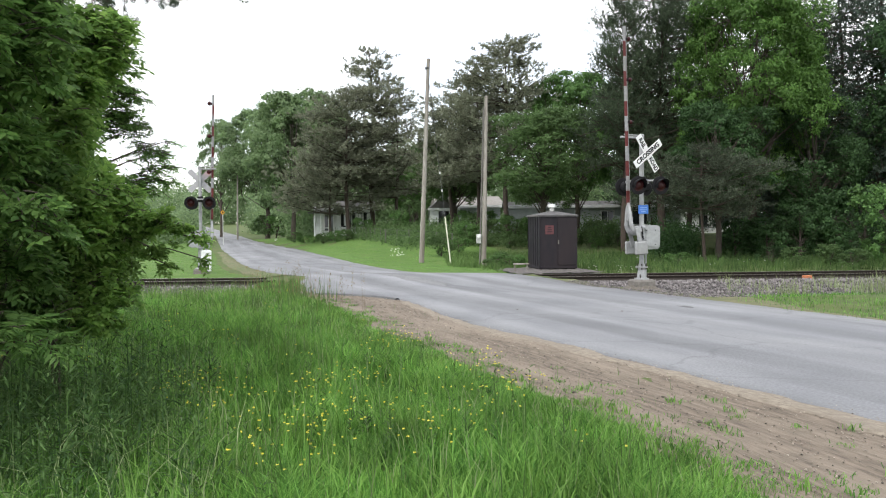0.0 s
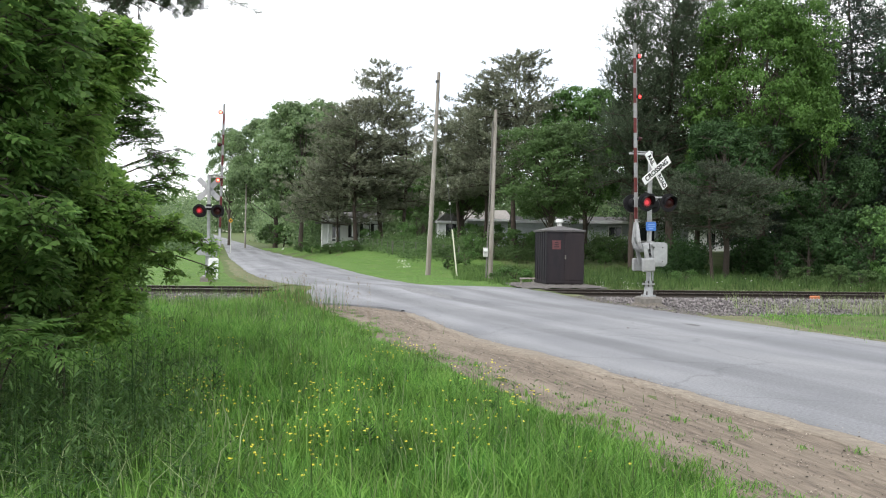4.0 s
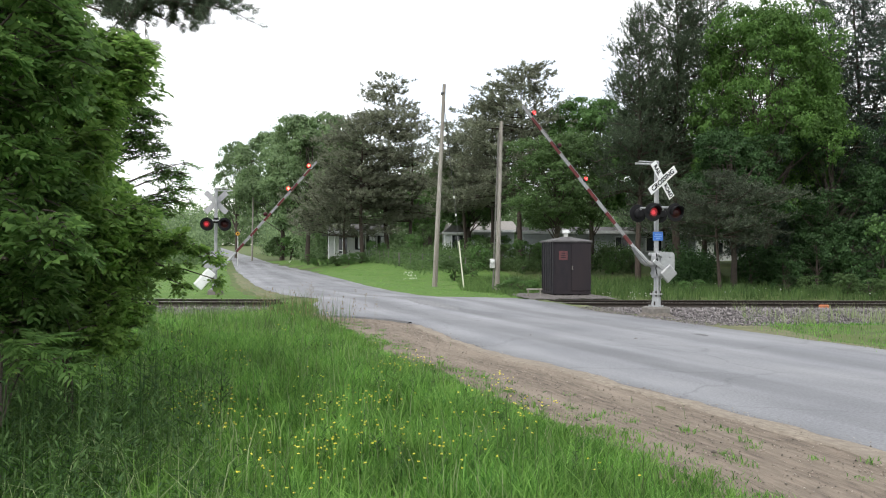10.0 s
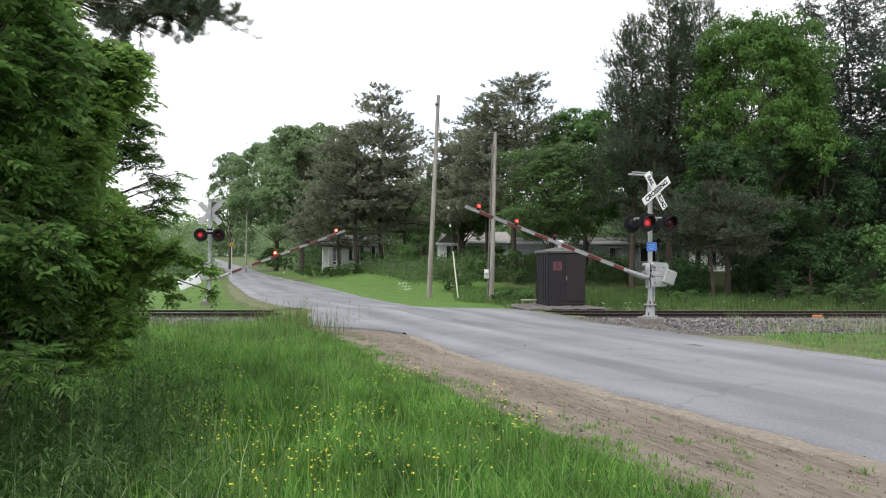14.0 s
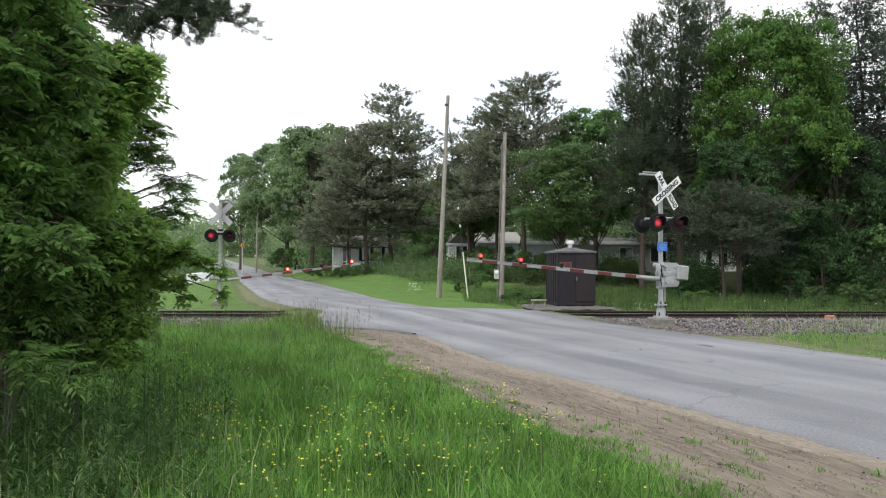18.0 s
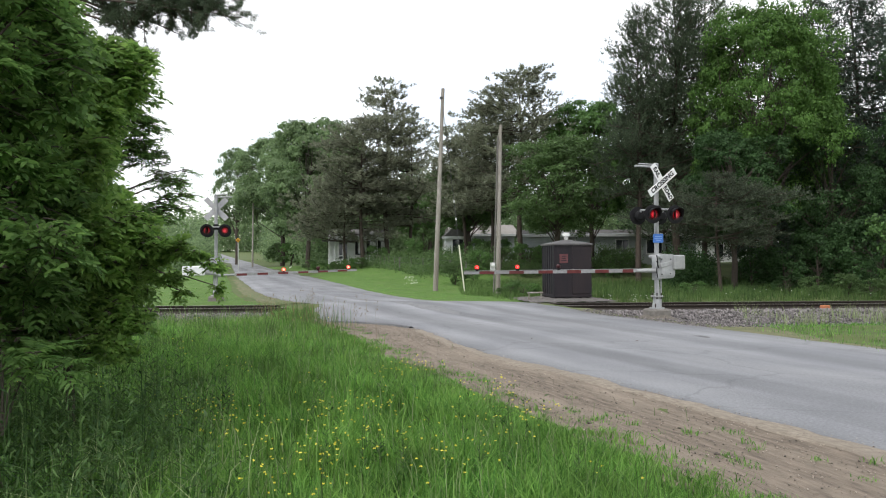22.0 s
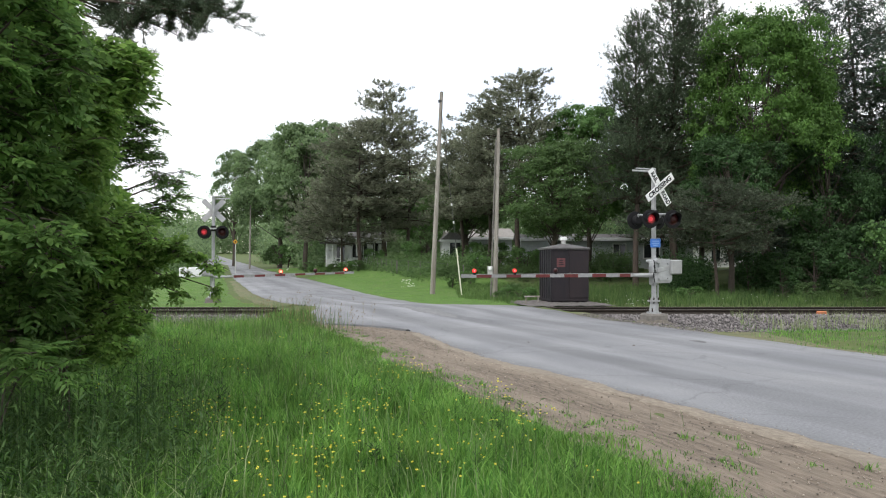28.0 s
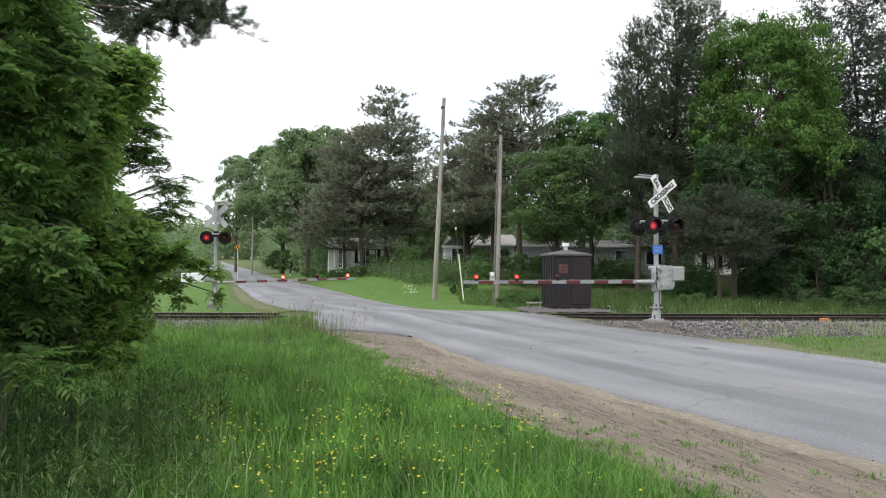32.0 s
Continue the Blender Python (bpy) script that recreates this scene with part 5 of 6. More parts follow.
def far_wood(seed, name, label, px0, px1, d0, d1, h0, h1, n, per, leaf, material, clear=True, margin=7.0, gap=(0, 0)):
    """A belt of distant wood: leaf clumps of uneven height, as one mass."""
    rng = np.random.default_rng(seed)
    px, d = rng.uniform(px0, px1, n), rng.uniform(d0, d1, n)
    x = at_bearing(px, d)
    free = (x < road_left(d) - 2.5) | (x > road_right(d) + np.where(d < 70, margin, np.maximum(3.0, margin - 2.5)))
    if clear:
        free &= (px < gap[0]) | (px > gap[1])
        x, d = x[free], d[free]
    n = len(x)
    top = np.array([h0 + (h1 - h0) * (0.5 + 0.5 * noise.noise((a * 0.14, b * 0.05, seed))) + 1.2 * noise.noise((a * 0.6, b * 0.3, seed + 9)) for a, b in zip(x, d)])
    z = top * rng.random(n) ** 1.05
    c = np.stack([x, d, ground_z(x, d) + z], -1)
    i = np.repeat(np.arange(n), per)
    p = c[i] + rng.normal(size=(n * per, 3)) * leaf * 1.6
    V, F = leaves(rng, p, rng.normal(size=(n * per, 3)) + np.array([0, 0, -0.3]), rng.normal(size=(n * per, 3)) * 0.6 + np.array([0, -0.4, 0.8]),
                  leaf * rng.uniform(0.6, 1.4, n * per), leaf * rng.uniform(0.5, 0.9, n * per))
    tagged(new(name, mesh_of(name, V, F, material)), label, "woodland", kind="stuff")


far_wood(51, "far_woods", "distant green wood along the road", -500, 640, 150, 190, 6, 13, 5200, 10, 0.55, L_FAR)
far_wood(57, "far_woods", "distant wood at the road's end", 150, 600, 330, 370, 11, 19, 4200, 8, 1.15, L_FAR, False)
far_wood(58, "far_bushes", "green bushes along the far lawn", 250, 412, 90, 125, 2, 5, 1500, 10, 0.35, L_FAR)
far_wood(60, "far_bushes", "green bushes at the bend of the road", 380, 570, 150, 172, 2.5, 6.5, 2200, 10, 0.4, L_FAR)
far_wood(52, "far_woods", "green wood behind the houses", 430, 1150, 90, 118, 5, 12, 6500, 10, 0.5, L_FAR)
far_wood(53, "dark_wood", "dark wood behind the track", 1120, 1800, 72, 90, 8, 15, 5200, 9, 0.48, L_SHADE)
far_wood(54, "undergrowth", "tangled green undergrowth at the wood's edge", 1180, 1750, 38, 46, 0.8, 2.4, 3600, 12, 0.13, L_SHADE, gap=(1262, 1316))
far_wood(55, "undergrowth", "green undergrowth behind the poles", 480, 1130, 48, 57, 0.3, 1.55, 4200, 9, 0.12, L_DEEP)
far_wood(59, "undergrowth", "low tangled bushes and weeds between lawn and pines", 556, 812, 48, 72, 0.1, 1.0, 3600, 9, 0.13, L_DEEP, True, 5.0)
far_wood(56, "far_woods", "wood closing the view to the rear", 2500, 9000, 60, 90, 6, 12, 1500, 9, 0.9, L_DEEP)


# ---- thicket beside the camera ----
def compound_leaves(rng, c, d, n_pairs, length, leaflet, ratio=0.5):
    """Feather-like leaves: pairs of leaflets along a drooping stalk."""
    m = len(c)
    d = unit(d)
    side = unit(np.cross(d, np.array([0, 0, 1.0]) + rng.normal(size=(m, 3)) * 0.3))
    up = np.cross(side, d)
    out = []
    L = length * rng.uniform(0.7, 1.25, m)
    for k in range(n_pairs + 1):
        u = 0.2 + 0.8 * k / n_pairs
        p = c + d * (L * u)[:, None] - np.array([0, 0, 1.0]) * (L * 0.28 * u * u)[:, None]
        for s in ((-1, 1) if k < n_pairs else (0,)):
            al = unit(d * (0.55 if s else 1.0) + side * s + up * rng.uniform(-0.25, 0.15, (m, 1)) + np.array([0, 0, -0.25]))
            w = leaflet * (0.75 + 0.45 * math.sin(3.0 * u)) * rng.uniform(0.8, 1.2, m)
            out.append(leaflets(rng, p, al, up + rng.normal(size=(m, 3)) * 0.3, w, w * ratio))
    return join(out)


def thicket_tree(seed, x, y, h, lobes, n_twigs, label, leaf=None, length=0.17, leaflet=0.072, twig=0.08, low=0.55, along=0.0, sag=0.3, stems=2, pairs=3, ratio=0.5, every=0.05):
    """A young tree of the thicket: stems, limbs, and flat layered sprays of feather-like leaves on their twigs."""
    rng = np.random.default_rng(seed)
    t = thing("thicket_tree", pose(x, y, -0.12), label, "tree", "thicket beside the meadow")
    lob = np.array(lobes, float)
    lob[:, 0] -= x
    lob[:, 1] -= y
    wgt = lob[:, 3] ** 1.6
    pieces, lc, ld, limbs = [], [], [], []
    zs = np.linspace(-0.1, h, 9)
    for k in range(stems):
        b = rng.normal(size=2) * 0.35
        pieces.append(tube(np.stack([b[0] * (zs / h) ** 2 + 0.06 * k, b[1] * (zs / h) ** 2, zs], -1), np.linspace(0.06 if h > 3.5 else 0.013, 0.008, 9), 8))
    s = np.linspace(0, 1, 6)[:, None]
    for l in lob:
        root = np.array([0, 0, max(0.3, l[2] * low)])
        mid = root * (1 - s) + l[None, :3] * s
        mid[:, 2] += 0.2 * np.sin(3.1 * s[:, 0])
        limbs.append(mid)
        pieces.append(tube(mid, np.linspace(0.022 if h > 3.5 else 0.009, 0.005, 6), 6))
    for k in rng.choice(len(lob), n_twigs, p=wgt / wgt.sum()):
        l = lob[k]
        # sprays reach out of the thicket, towards the open meadow
        out = unit(np.array([0.35, -0.3, 0.05]) + np.array([1, 1, 0.35]) * rng.normal(size=3) * 0.75)
        start = l[:3] + rand_dir(rng, 1)[0] * l[3] * rng.random() ** 0.45 - out * 0.3 * l[3]
        if rng.random() < along:
            start = limbs[k][rng.integers(2, 6)] + rng.normal(size=3) * 0.03
        L = l[3] * rng.uniform(0.4, 0.8) + twig
        pts = start + out * L * s + np.array([0, 0, -sag * L]) * s * s
        pieces.append(tube(pts, np.linspace(0.006, 0.0025, 6), 4))
        m = max(4, int(L / every))
        u = rng.uniform(0.1, 1.0, m)
        lc.append(np.stack([np.interp(u, s[:, 0], pts[:, q]) for q in range(3)], -1))
        side = np.cross(out, [0, 0, 1.0]) * np.where(rng.random(m) < 0.5, -1, 1)[:, None]
        ld.append(unit(out * 0.6 + side * 0.9 + rng.normal(size=(m, 3)) * 0.22))
    V, F = compound_leaves(rng, np.concatenate(lc), np.concatenate(ld), pairs, length, leaflet, ratio)
    part("crown", mesh_of("crown", V, F, leaf or L_NEAR), None, t)
    part("trunk", mesh_of("trunk", *join(pieces), M_BARK), None, t)
    return t


def lob(*rows):
    """Lobes from bearings: across, down, half-width, depth."""
    return [((a - 784) / 1350 * d, d, 1.6 - (b - 458) / 1350 * d, r / 1350 * d) for a, b, r, d in rows]


def wall_lobes(seed, x0, x1, y0, y1, depth, r, step):
    """Lobes that fill the thicket's face between two bearings, within its leaning outer edge."""
    rng = np.random.default_rng(seed)
    rows = []
    for py in np.arange(y0, y1, step):
        rim = np.interp(py, [-120, 0, 60, 95, 140, 200, 260, 300, 350, 400, 440, 480, 520, 560, 600], [85, 115, 175, 250, 232, 205, 188, 198, 222, 245, 252, 215, 195, 185, 140])
        for px in np.arange(x0, min(x1, rim - r * 0.5) + 1, step):
            rows.append((px + rng.uniform(-0.4, 0.4) * step, py + rng.uniform(-0.4, 0.4) * step, r * rng.uniform(0.7, 1.25), depth + rng.uniform(-0.7, 0.7)))
        if x1 > rim - r:
            rows.append((rim - r * rng.uniform(0.6, 1.1), py, r * 0.8, depth + rng.uniform(-0.4, 0.4)))
    return lob(*rows)


thicket_tree(41, -4.3, 7.4, 4.2, wall_lobes(1, 110, 400, 120, 580, 7.4, 44, 52), 1150, "leafy young thicket tree with feathered leaves")
thicket_tree(48, -4.6, 8.2, 5.4, wall_lobes(2, 20, 400, -130, 150, 7.9, 46, 54), 640, "tall leafy thicket tree with feathered leaves")
thicket_tree(46, -3.5, 7.1, 2.2, lob((290, 412, 22, 6.9), (318, 418, 18, 6.8), (345, 430, 11, 6.8), (372, 440, 8, 6.8), (388, 454, 5, 6.8), (380, 484, 5, 6.8), (300, 466, 9, 6.8), (322, 494, 5, 6.8), (258, 425, 28, 6.9), (228, 462, 22, 7.0)),
             230, "leafy thicket sapling reaching over the meadow", None, 0.095, 0.045, 0.03, 0.9, 0.35, 0.45)
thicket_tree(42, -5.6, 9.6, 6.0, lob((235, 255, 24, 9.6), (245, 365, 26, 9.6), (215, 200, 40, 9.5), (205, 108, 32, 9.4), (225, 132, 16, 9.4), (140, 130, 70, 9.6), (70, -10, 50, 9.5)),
             420, "taller leafy thicket tree with small shaded leaves", L_NEARSHADED, 0.1, 0.045)
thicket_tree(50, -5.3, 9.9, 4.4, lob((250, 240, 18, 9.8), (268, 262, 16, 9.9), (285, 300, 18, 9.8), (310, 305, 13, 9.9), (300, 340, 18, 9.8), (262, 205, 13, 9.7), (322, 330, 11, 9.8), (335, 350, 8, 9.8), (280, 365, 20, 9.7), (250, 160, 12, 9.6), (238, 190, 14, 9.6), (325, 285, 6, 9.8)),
             300, "slender thicket tree with small shaded leaves against the sky", L_NEARSHADED, 0.085, 0.036, 0.17, 0.6, 0.25, every=0.085)
thicket_tree(43, -4.1, 5.6, 4.0, wall_lobes(3, -70, 100, -100, 600, 5.9, 58, 70), 820, "leafy young thicket tree with feathered leaves darkened for shade", L_NEARSHADED)
thicket_tree(47, -2.95, 5.1, 1.0, lob((50, 606, 24, 5.1), (8, 600, 20, 5.1), (88, 622, 12, 5.1)), 9, "low sapling with long feathered leaves at the thicket's foot", L_NEARSHADED, 0.26, 0.085, pairs=6, ratio=0.26)
thicket_tree(44, -7.2, 12, 4.0, lob((170, 560, 50, 12), (210, 520, 40, 12), (140, 480, 60, 12), (120, 400, 70, 12), (215, 570, 26, 11)), 300, "leafy thicket tree further along the meadow", L_NEARSHADED)
thicket_tree(45, -7.4, 8.6, 6.0, lob((20, 500, 110, 8.6), (10, 300, 120, 8.6), (0, 120, 120, 8.6), (-80, 300, 160, 8.6), (120, 540, 60, 8.8)), 280, "dense leafy thicket tree in shade", L_NEARSHADED)
thicket_tree(49, -3.3, 6.7, 2.0, lob((165, 500, 30, 6.7), (205, 520, 28, 6.7), (235, 545, 24, 6.8), (130, 555, 34, 6.6), (175, 580, 30, 6.6), (215, 585, 22, 6.7), (95, 590, 26, 6.5)), 260,
             "low bright leafy sapling at the thicket's edge", None, 0.1, 0.05, 0.05)
# unseen tree beside the eye, added to carry on the thicket and shade the weeds
for seed, tx_, ty_, th in ((62, -5.4, 3.2, 5.0),):
    r = np.random.default_rng(seed)
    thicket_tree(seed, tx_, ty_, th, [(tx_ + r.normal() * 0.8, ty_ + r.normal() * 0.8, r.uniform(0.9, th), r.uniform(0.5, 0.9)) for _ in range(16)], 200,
                 "unseen leafy thicket tree added beside the meadow to shade the weeds", L_NEARSHADED, 0.26, 0.16)


def near_pine():
    """A pine behind the thicket, with limbs that reach over the view."""
    rng = np.random.default_rng(61)
    t = thing("pine_tree", pose(-7.6, 13.0, -0.1), "tall dark pine behind the thicket with reaching limbs", "tree")
    pieces = [tube(np.stack([0.1 * np.sin(np.linspace(0, 5, 9)), 0 * np.linspace(0, 5, 9), np.linspace(-0.2, 13, 9)], -1), np.linspace(0.2, 0.06, 9), 10)]
    tc, td = [], []
    ends = [(380, 15), (405, 30), (360, 45), (320, 34), (385, 0), (290, 8), (415, 14), (340, 16), (330, -10), (365, 25), (300, 52), (283, 100), (240, 40), (205, 32), (228, 52), (262, 56), (190, 22), (160, -5), (215, 8), (250, 20), (350, -30), (300, -40)]
    for a, b in ends:
        d = 13 + rng.uniform(-0.8, 0.4)
        e = np.array([(a - 784) / 1350 * d + 7.6, d - 13.0, 1.7 - (b - 458) / 1350 * d])
        root = np.array([0, 0, e[2] + rng.uniform(0.5, 1.3)])
        s = np.linspace(0, 1, 7)[:, None]
        pts = root * (1 - s) + e * s
        pts[:, 2] += 0.12 * np.sin(3.14 * s[:, 0])
        pieces.append(tube(pts, np.linspace(0.04, 0.008, 7), 6))
        for k in range(4 if b > 60 and a < 300 else 16 if a > 300 else 12):
            u = rng.uniform(0.78, 1.02)
            q = root * (1 - u) + e * u + np.array([0, 0, 0.12 * math.sin(3.14 * u)])
            f = q + rng.normal(size=3) * np.array([0.2, 0.3, 0.13])
            pieces.append(tube(np.linspace(q, f, 4), np.linspace(0.01, 0.004, 4), 5))
            tc += [f, (q + f) / 2, q]
            td += [f - q + np.array([0.08, 0, 0.12])] * 3
    V, F = plumes(rng, np.array(tc), unit(np.array(td)), 52, 0.16, 0.078, 0.0095)
    part("trunk", mesh_of("trunk", *join(pieces), M_PINEBARK), None, t)
    part("crown", mesh_of("crown", V, F, L_PINE), None, t)


near_pine()


# ---- meadow grass ----
def blades(rng, x, y, z, h, w, lean, material, name, label, category):
    n = len(x)
    a = rng.uniform(0, 6.28, n)
    la = rng.uniform(0, 6.28, n)
    dx, dy = np.cos(a) * w / 2, np.sin(a) * w / 2
    L = lean * h * rng.uniform(0.2, 1.0, n)
    lx, ly = np.cos(la) * L, np.sin(la) * L
    b = np.stack([x, y, z], -1)
    wv = np.stack([dx, dy, 0 * dx], -1)
    mid = b + np.stack([lx * 0.32, ly * 0.32, h * 0.58], -1)
    tip = b + np.stack([lx, ly, h * np.sqrt(np.clip(1 - lean * lean * 0.5, 0.3, 1))], -1)
    V = np.stack([b - wv, b + wv, mid + wv * 0.7, tip, mid - wv * 0.7], 1).reshape(-1, 3)
    i = 5 * np.arange(n)
    F = np.concatenate([np.stack([i, i + 1, i + 2], -1), np.stack([i, i + 2, i + 4], -1), np.stack([i + 4, i + 2, i + 3], -1)])
    ob = new(name, mesh_of(name, V, F, material))
    return tagged(ob, label, category, kind="stuff")


def sample(rng, n, x0, x1, y0, y1, keep, power=1.0):
    x, y = rng.uniform(x0, x1, n), y0 + (y1 - y0) * rng.random(n) ** power
    k = keep(x, y)
    return x[k], y[k]


def patchy(x, y, s=0.5, seed=0.0):
    return 0.5 + 0.25 * (np.sin(x * 1.7 * s + seed) * np.cos(y * 1.3 * s + seed * 2) + np.sin(x * 4.1 * s + y * 3.1 * s + seed) * 0.7)


rng = np.random.default_rng(77)
seen = lambda x, y: np.abs(x) < 0.72 * y + 1.2
edge = lambda y: dirt_line(y) - np.interp(y, [-30, 4, 6, 9, 11, 13.7, 16, 18, 20, 22, 24.3], [1.9, 1.9, 1.75, 1.72, 1.55, 1.35, 1.35, 1.55, 1.8, 1.9, 1.7])
# the meadow goes on round and behind the eye
tx, ty = sample(rng, 8000, -10, 7, -8, 12, lambda x, y: (x < edge(y) + rng.normal(size=len(x)) * 0.3) & (~seen(x, y) | (y < 3.0)) & (x > -6 - 0.4 * np.abs(y)))
x = np.repeat(tx, 7) + rng.normal(size=7 * len(tx)) * 0.08
y = np.repeat(ty, 7) + rng.normal(size=7 * len(tx)) * 0.08
blades(rng, x, y, ground_z(x, y) - 0.01, rng.uniform(0.12, 0.42, len(x)) * np.clip((edge(y) - x) / 1.4, 0.22, 1.0) * (0.5 + patchy(x, y, 0.8)), 0.034, 0.75, L_GRASS, "meadow_grass", "long lush green meadow grass", "grass")
tx, ty = sample(rng, 23500, -8, 4, 3.0, 21.6, lambda x, y: (x < edge(y) + rng.normal(size=len(x)) * 0.22) & (np.abs(x) < 0.72 * y + 1.2), 1.5)
x = np.repeat(tx, 17) + rng.normal(size=17 * len(tx)) * 0.055
y = np.repeat(ty, 17) + rng.normal(size=17 * len(tx)) * 0.055
hh = (0.13 + 0.34 * patchy(x, y, 0.8) + 0.16 * patchy(x, y, 2.9, 3.0)) * np.repeat(rng.uniform(0.5, 1.2, len(tx)), 17) * rng.uniform(0.55, 1.15, len(x))
hh *= np.clip((edge(y) - x) / 1.4, 0.22, 1.0) * np.interp(y, [3, 12, 18, 21.6], [0.8, 0.85, 0.7, 0.5])
blades(rng, x, y, ground_z(x, y) - 0.01, hh, 0.0075 + 0.0004 * y, 0.75, L_GRASS, "meadow_grass", "long lush green meadow grass", "grass")
x, y = sample(rng, 6000, -8, 4, 3.0, 21.5, lambda x, y: (x < edge(y) - 0.4) & (np.abs(x) < 0.72 * y + 1.2) & (patchy(x, y, 0.6, 2.0) > 0.45))
blades(rng, x, y, ground_z(x, y), rng.uniform(0.35, 0.75, len(x)) * np.clip((edge(y) - x) / 1.6, 0.25, 1.0), 0.007 + 0.0003 * y, 0.35, L_TALL, "tall_grass", "taller grass stems with pale heads", "grass")
x, y = sample(rng, 5000, -8, 4, 3.0, 20, lambda x, y: (x < edge(y) - 0.1) & (np.abs(x) < 0.72 * y + 1.2))
blades(rng, x, y, ground_z(x, y), rng.uniform(0.25, 0.5, len(x)) * np.clip((edge(y) - x) / 1.6, 0.25, 1.0), 0.006 + 0.0003 * y, 0.4, L_PALE, "pale_stems", "pale dry stems among the grass", "grass")
# fresher clumps of broad pale blades
tx, ty = sample(rng, 1900, -7, 3.5, 3.2, 20, lambda x, y: (x < edge(y) - 0.05) & (np.abs(x) < 0.66 * y) & (patchy(x, y, 1.1, 7.0) > 0.4), 1.4)
i = np.repeat(np.arange(len(tx)), 16)
x, y = tx[i] + rng.normal(size=len(i)) * 0.05, ty[i] + rng.normal(size=len(i)) * 0.05
blades(rng, x, y, ground_z(x, y), rng.uniform(0.2, 0.5, len(x)) * np.clip((edge(y) - x) / 1.4, 0.3, 1.0), 0.0095 + 0.0004 * y, 0.7, L_FRESH, "fresh_grass", "clumps of fresh light green grass", "grass")
# sparse tufts on the shoulder
tx, ty = sample(rng, 2600, -4, 6, 3.0, 20, lambda x, y: (x > edge(y) - 0.1) & (x < edge(y) + rng.random(len(x)) ** 1.7 * np.where(y < 7.5, 1.7, 0.8)) & (patchy(x, y, 2.2, 1.0) > np.where(y < 7.5, 0.42, 0.55)))
i = np.repeat(np.arange(len(tx)), 26)
x, y = tx[i] + rng.normal(size=len(i)) * 0.045, ty[i] + rng.normal(size=len(i)) * 0.045
blades(rng, x, y, ground_z(x, y) + 0.01, rng.uniform(0.025, 0.085, len(x)) * np.repeat(rng.uniform(0.5, 1.3, len(tx)), 26), 0.009, 0.8, L_GRASS, "shoulder_grass", "sparse short grass tufts on the dirt", "grass")
# buttercups
def flowers(n, x0, x1, y0, y1, keep, h0, h1, size, material, name, label):
    x, y = sample(rng, n, x0, x1, y0, y1, keep)
    h = rng.uniform(h0, h1, len(x))
    c = np.stack([x, y, ground_z(x, y) + h], -1)
    i = np.repeat(np.arange(len(x)), 5)
    a = np.tile(np.arange(5) * 1.2566, len(x)) + np.repeat(rng.uniform(0, 6.28, len(x)), 5)
    al = np.stack([np.cos(a), np.sin(a), 0.3 + 0 * a], -1) + np.repeat(rng.normal(size=(len(x), 3)) * 0.7, 5, 0)
    tilt = np.repeat(rng.normal(size=(len(x), 3)) * 0.8 + np.array([0, -0.7, 0.7]), 5, 0)
    V, F = leaves(rng, c[i], al, tilt, np.full(len(i), size), np.full(len(i), size * 0.9))
    tagged(new(name, mesh_of(name, V, F, material)), label, "flowers", kind="stuff")
    blades(rng, x, y, ground_z(x, y), h, 0.004, 0.05, L_GRASS, "flower_stems", "thin green flower stems", "stems")


flowers(6500, -6, 3, 4, 17, lambda x, y: (x < edge(y) - 0.4) & (np.abs(x) < 0.6 * y) & (patchy(x, y, 1.4, 5.0) + 0.08 * rng.normal(size=len(x)) > 0.88), 0.24, 0.46, 0.0135, L_FLOWER, "buttercups", "small yellow buttercups in the meadow")
flowers(120, -22, -17.5, 82, 88, lambda x, y: x > road_right(y) + 0.4, 0.1, 0.5, 0.16, L_WHITEFLOWER, "white_flowers", "white flowering patch by the far road")
flowers(22, 6.2, 8.6, 28.3, 29.2, lambda x, y: x > 5, 0.1, 0.34, 0.03, L_WHITEFLOWER, "white_flowers", "small white flowers beyond the rails")
flowers(24, -2.2, -1.4, 42.5, 43.5, lambda x, y: x < 5, 0.15, 0.55, 0.06, L_WHITEFLOWER, "white_flowers", "small clump of white flowers on the lawn")
flowers(230, 0, 24, 27, 36, lambda x, y: (y > track_y(x) + 2.4) & (x > road_right(y) + 3) & (patchy(x, y, 1.5, 1.0) > 0.68), 0.12, 0.42, 0.03, L_WHITEFLOWER, "white_flowers", "small white wildflowers beyond the track")


def weeds(seed, n, x0, x1, y0, y1, keep, h0, h1, leaf, name, label):
    """Leafy upright weeds: a stalk with narrow leaves all the way up."""
    r = np.random.default_rng(seed)
    x, y = sample(r, n, x0, x1, y0, y1, keep)
    n = len(x)
    h = r.uniform(h0, h1, n)
    lean = r.normal(size=(n, 2)) * 0.12
    k = 16
    i = np.repeat(np.arange(n), k)
    u = np.tile((np.arange(k) + 0.5) / k, n)
    a = r.uniform(0, 6.28, n * k)
    p = np.stack([x[i] + lean[i, 0] * u * h[i], y[i] + lean[i, 1] * u * h[i], ground_z(x, y)[i] + h[i] * (0.15 + 0.85 * u)], -1)
    al = np.stack([np.cos(a), np.sin(a), 1.3 - 1.2 * r.random(n * k)], -1)
    s = leaf * (1.15 - 0.6 * u) * r.uniform(0.7, 1.2, n * k)
    V, F = leaves(r, p, al, np.tile([0, 0, 1.0], (n * k, 1)) + r.normal(size=(n * k, 3)) * 0.2, s, s * 0.17)
    tagged(new(name, mesh_of(name, V, F, L_WEED)), label, "weeds", kind="stuff")
    blades(r, x, y, ground_z(x, y), h, 0.008, 0.05, L_WEED, "weed_stalks", "green weed stalks", "stems")


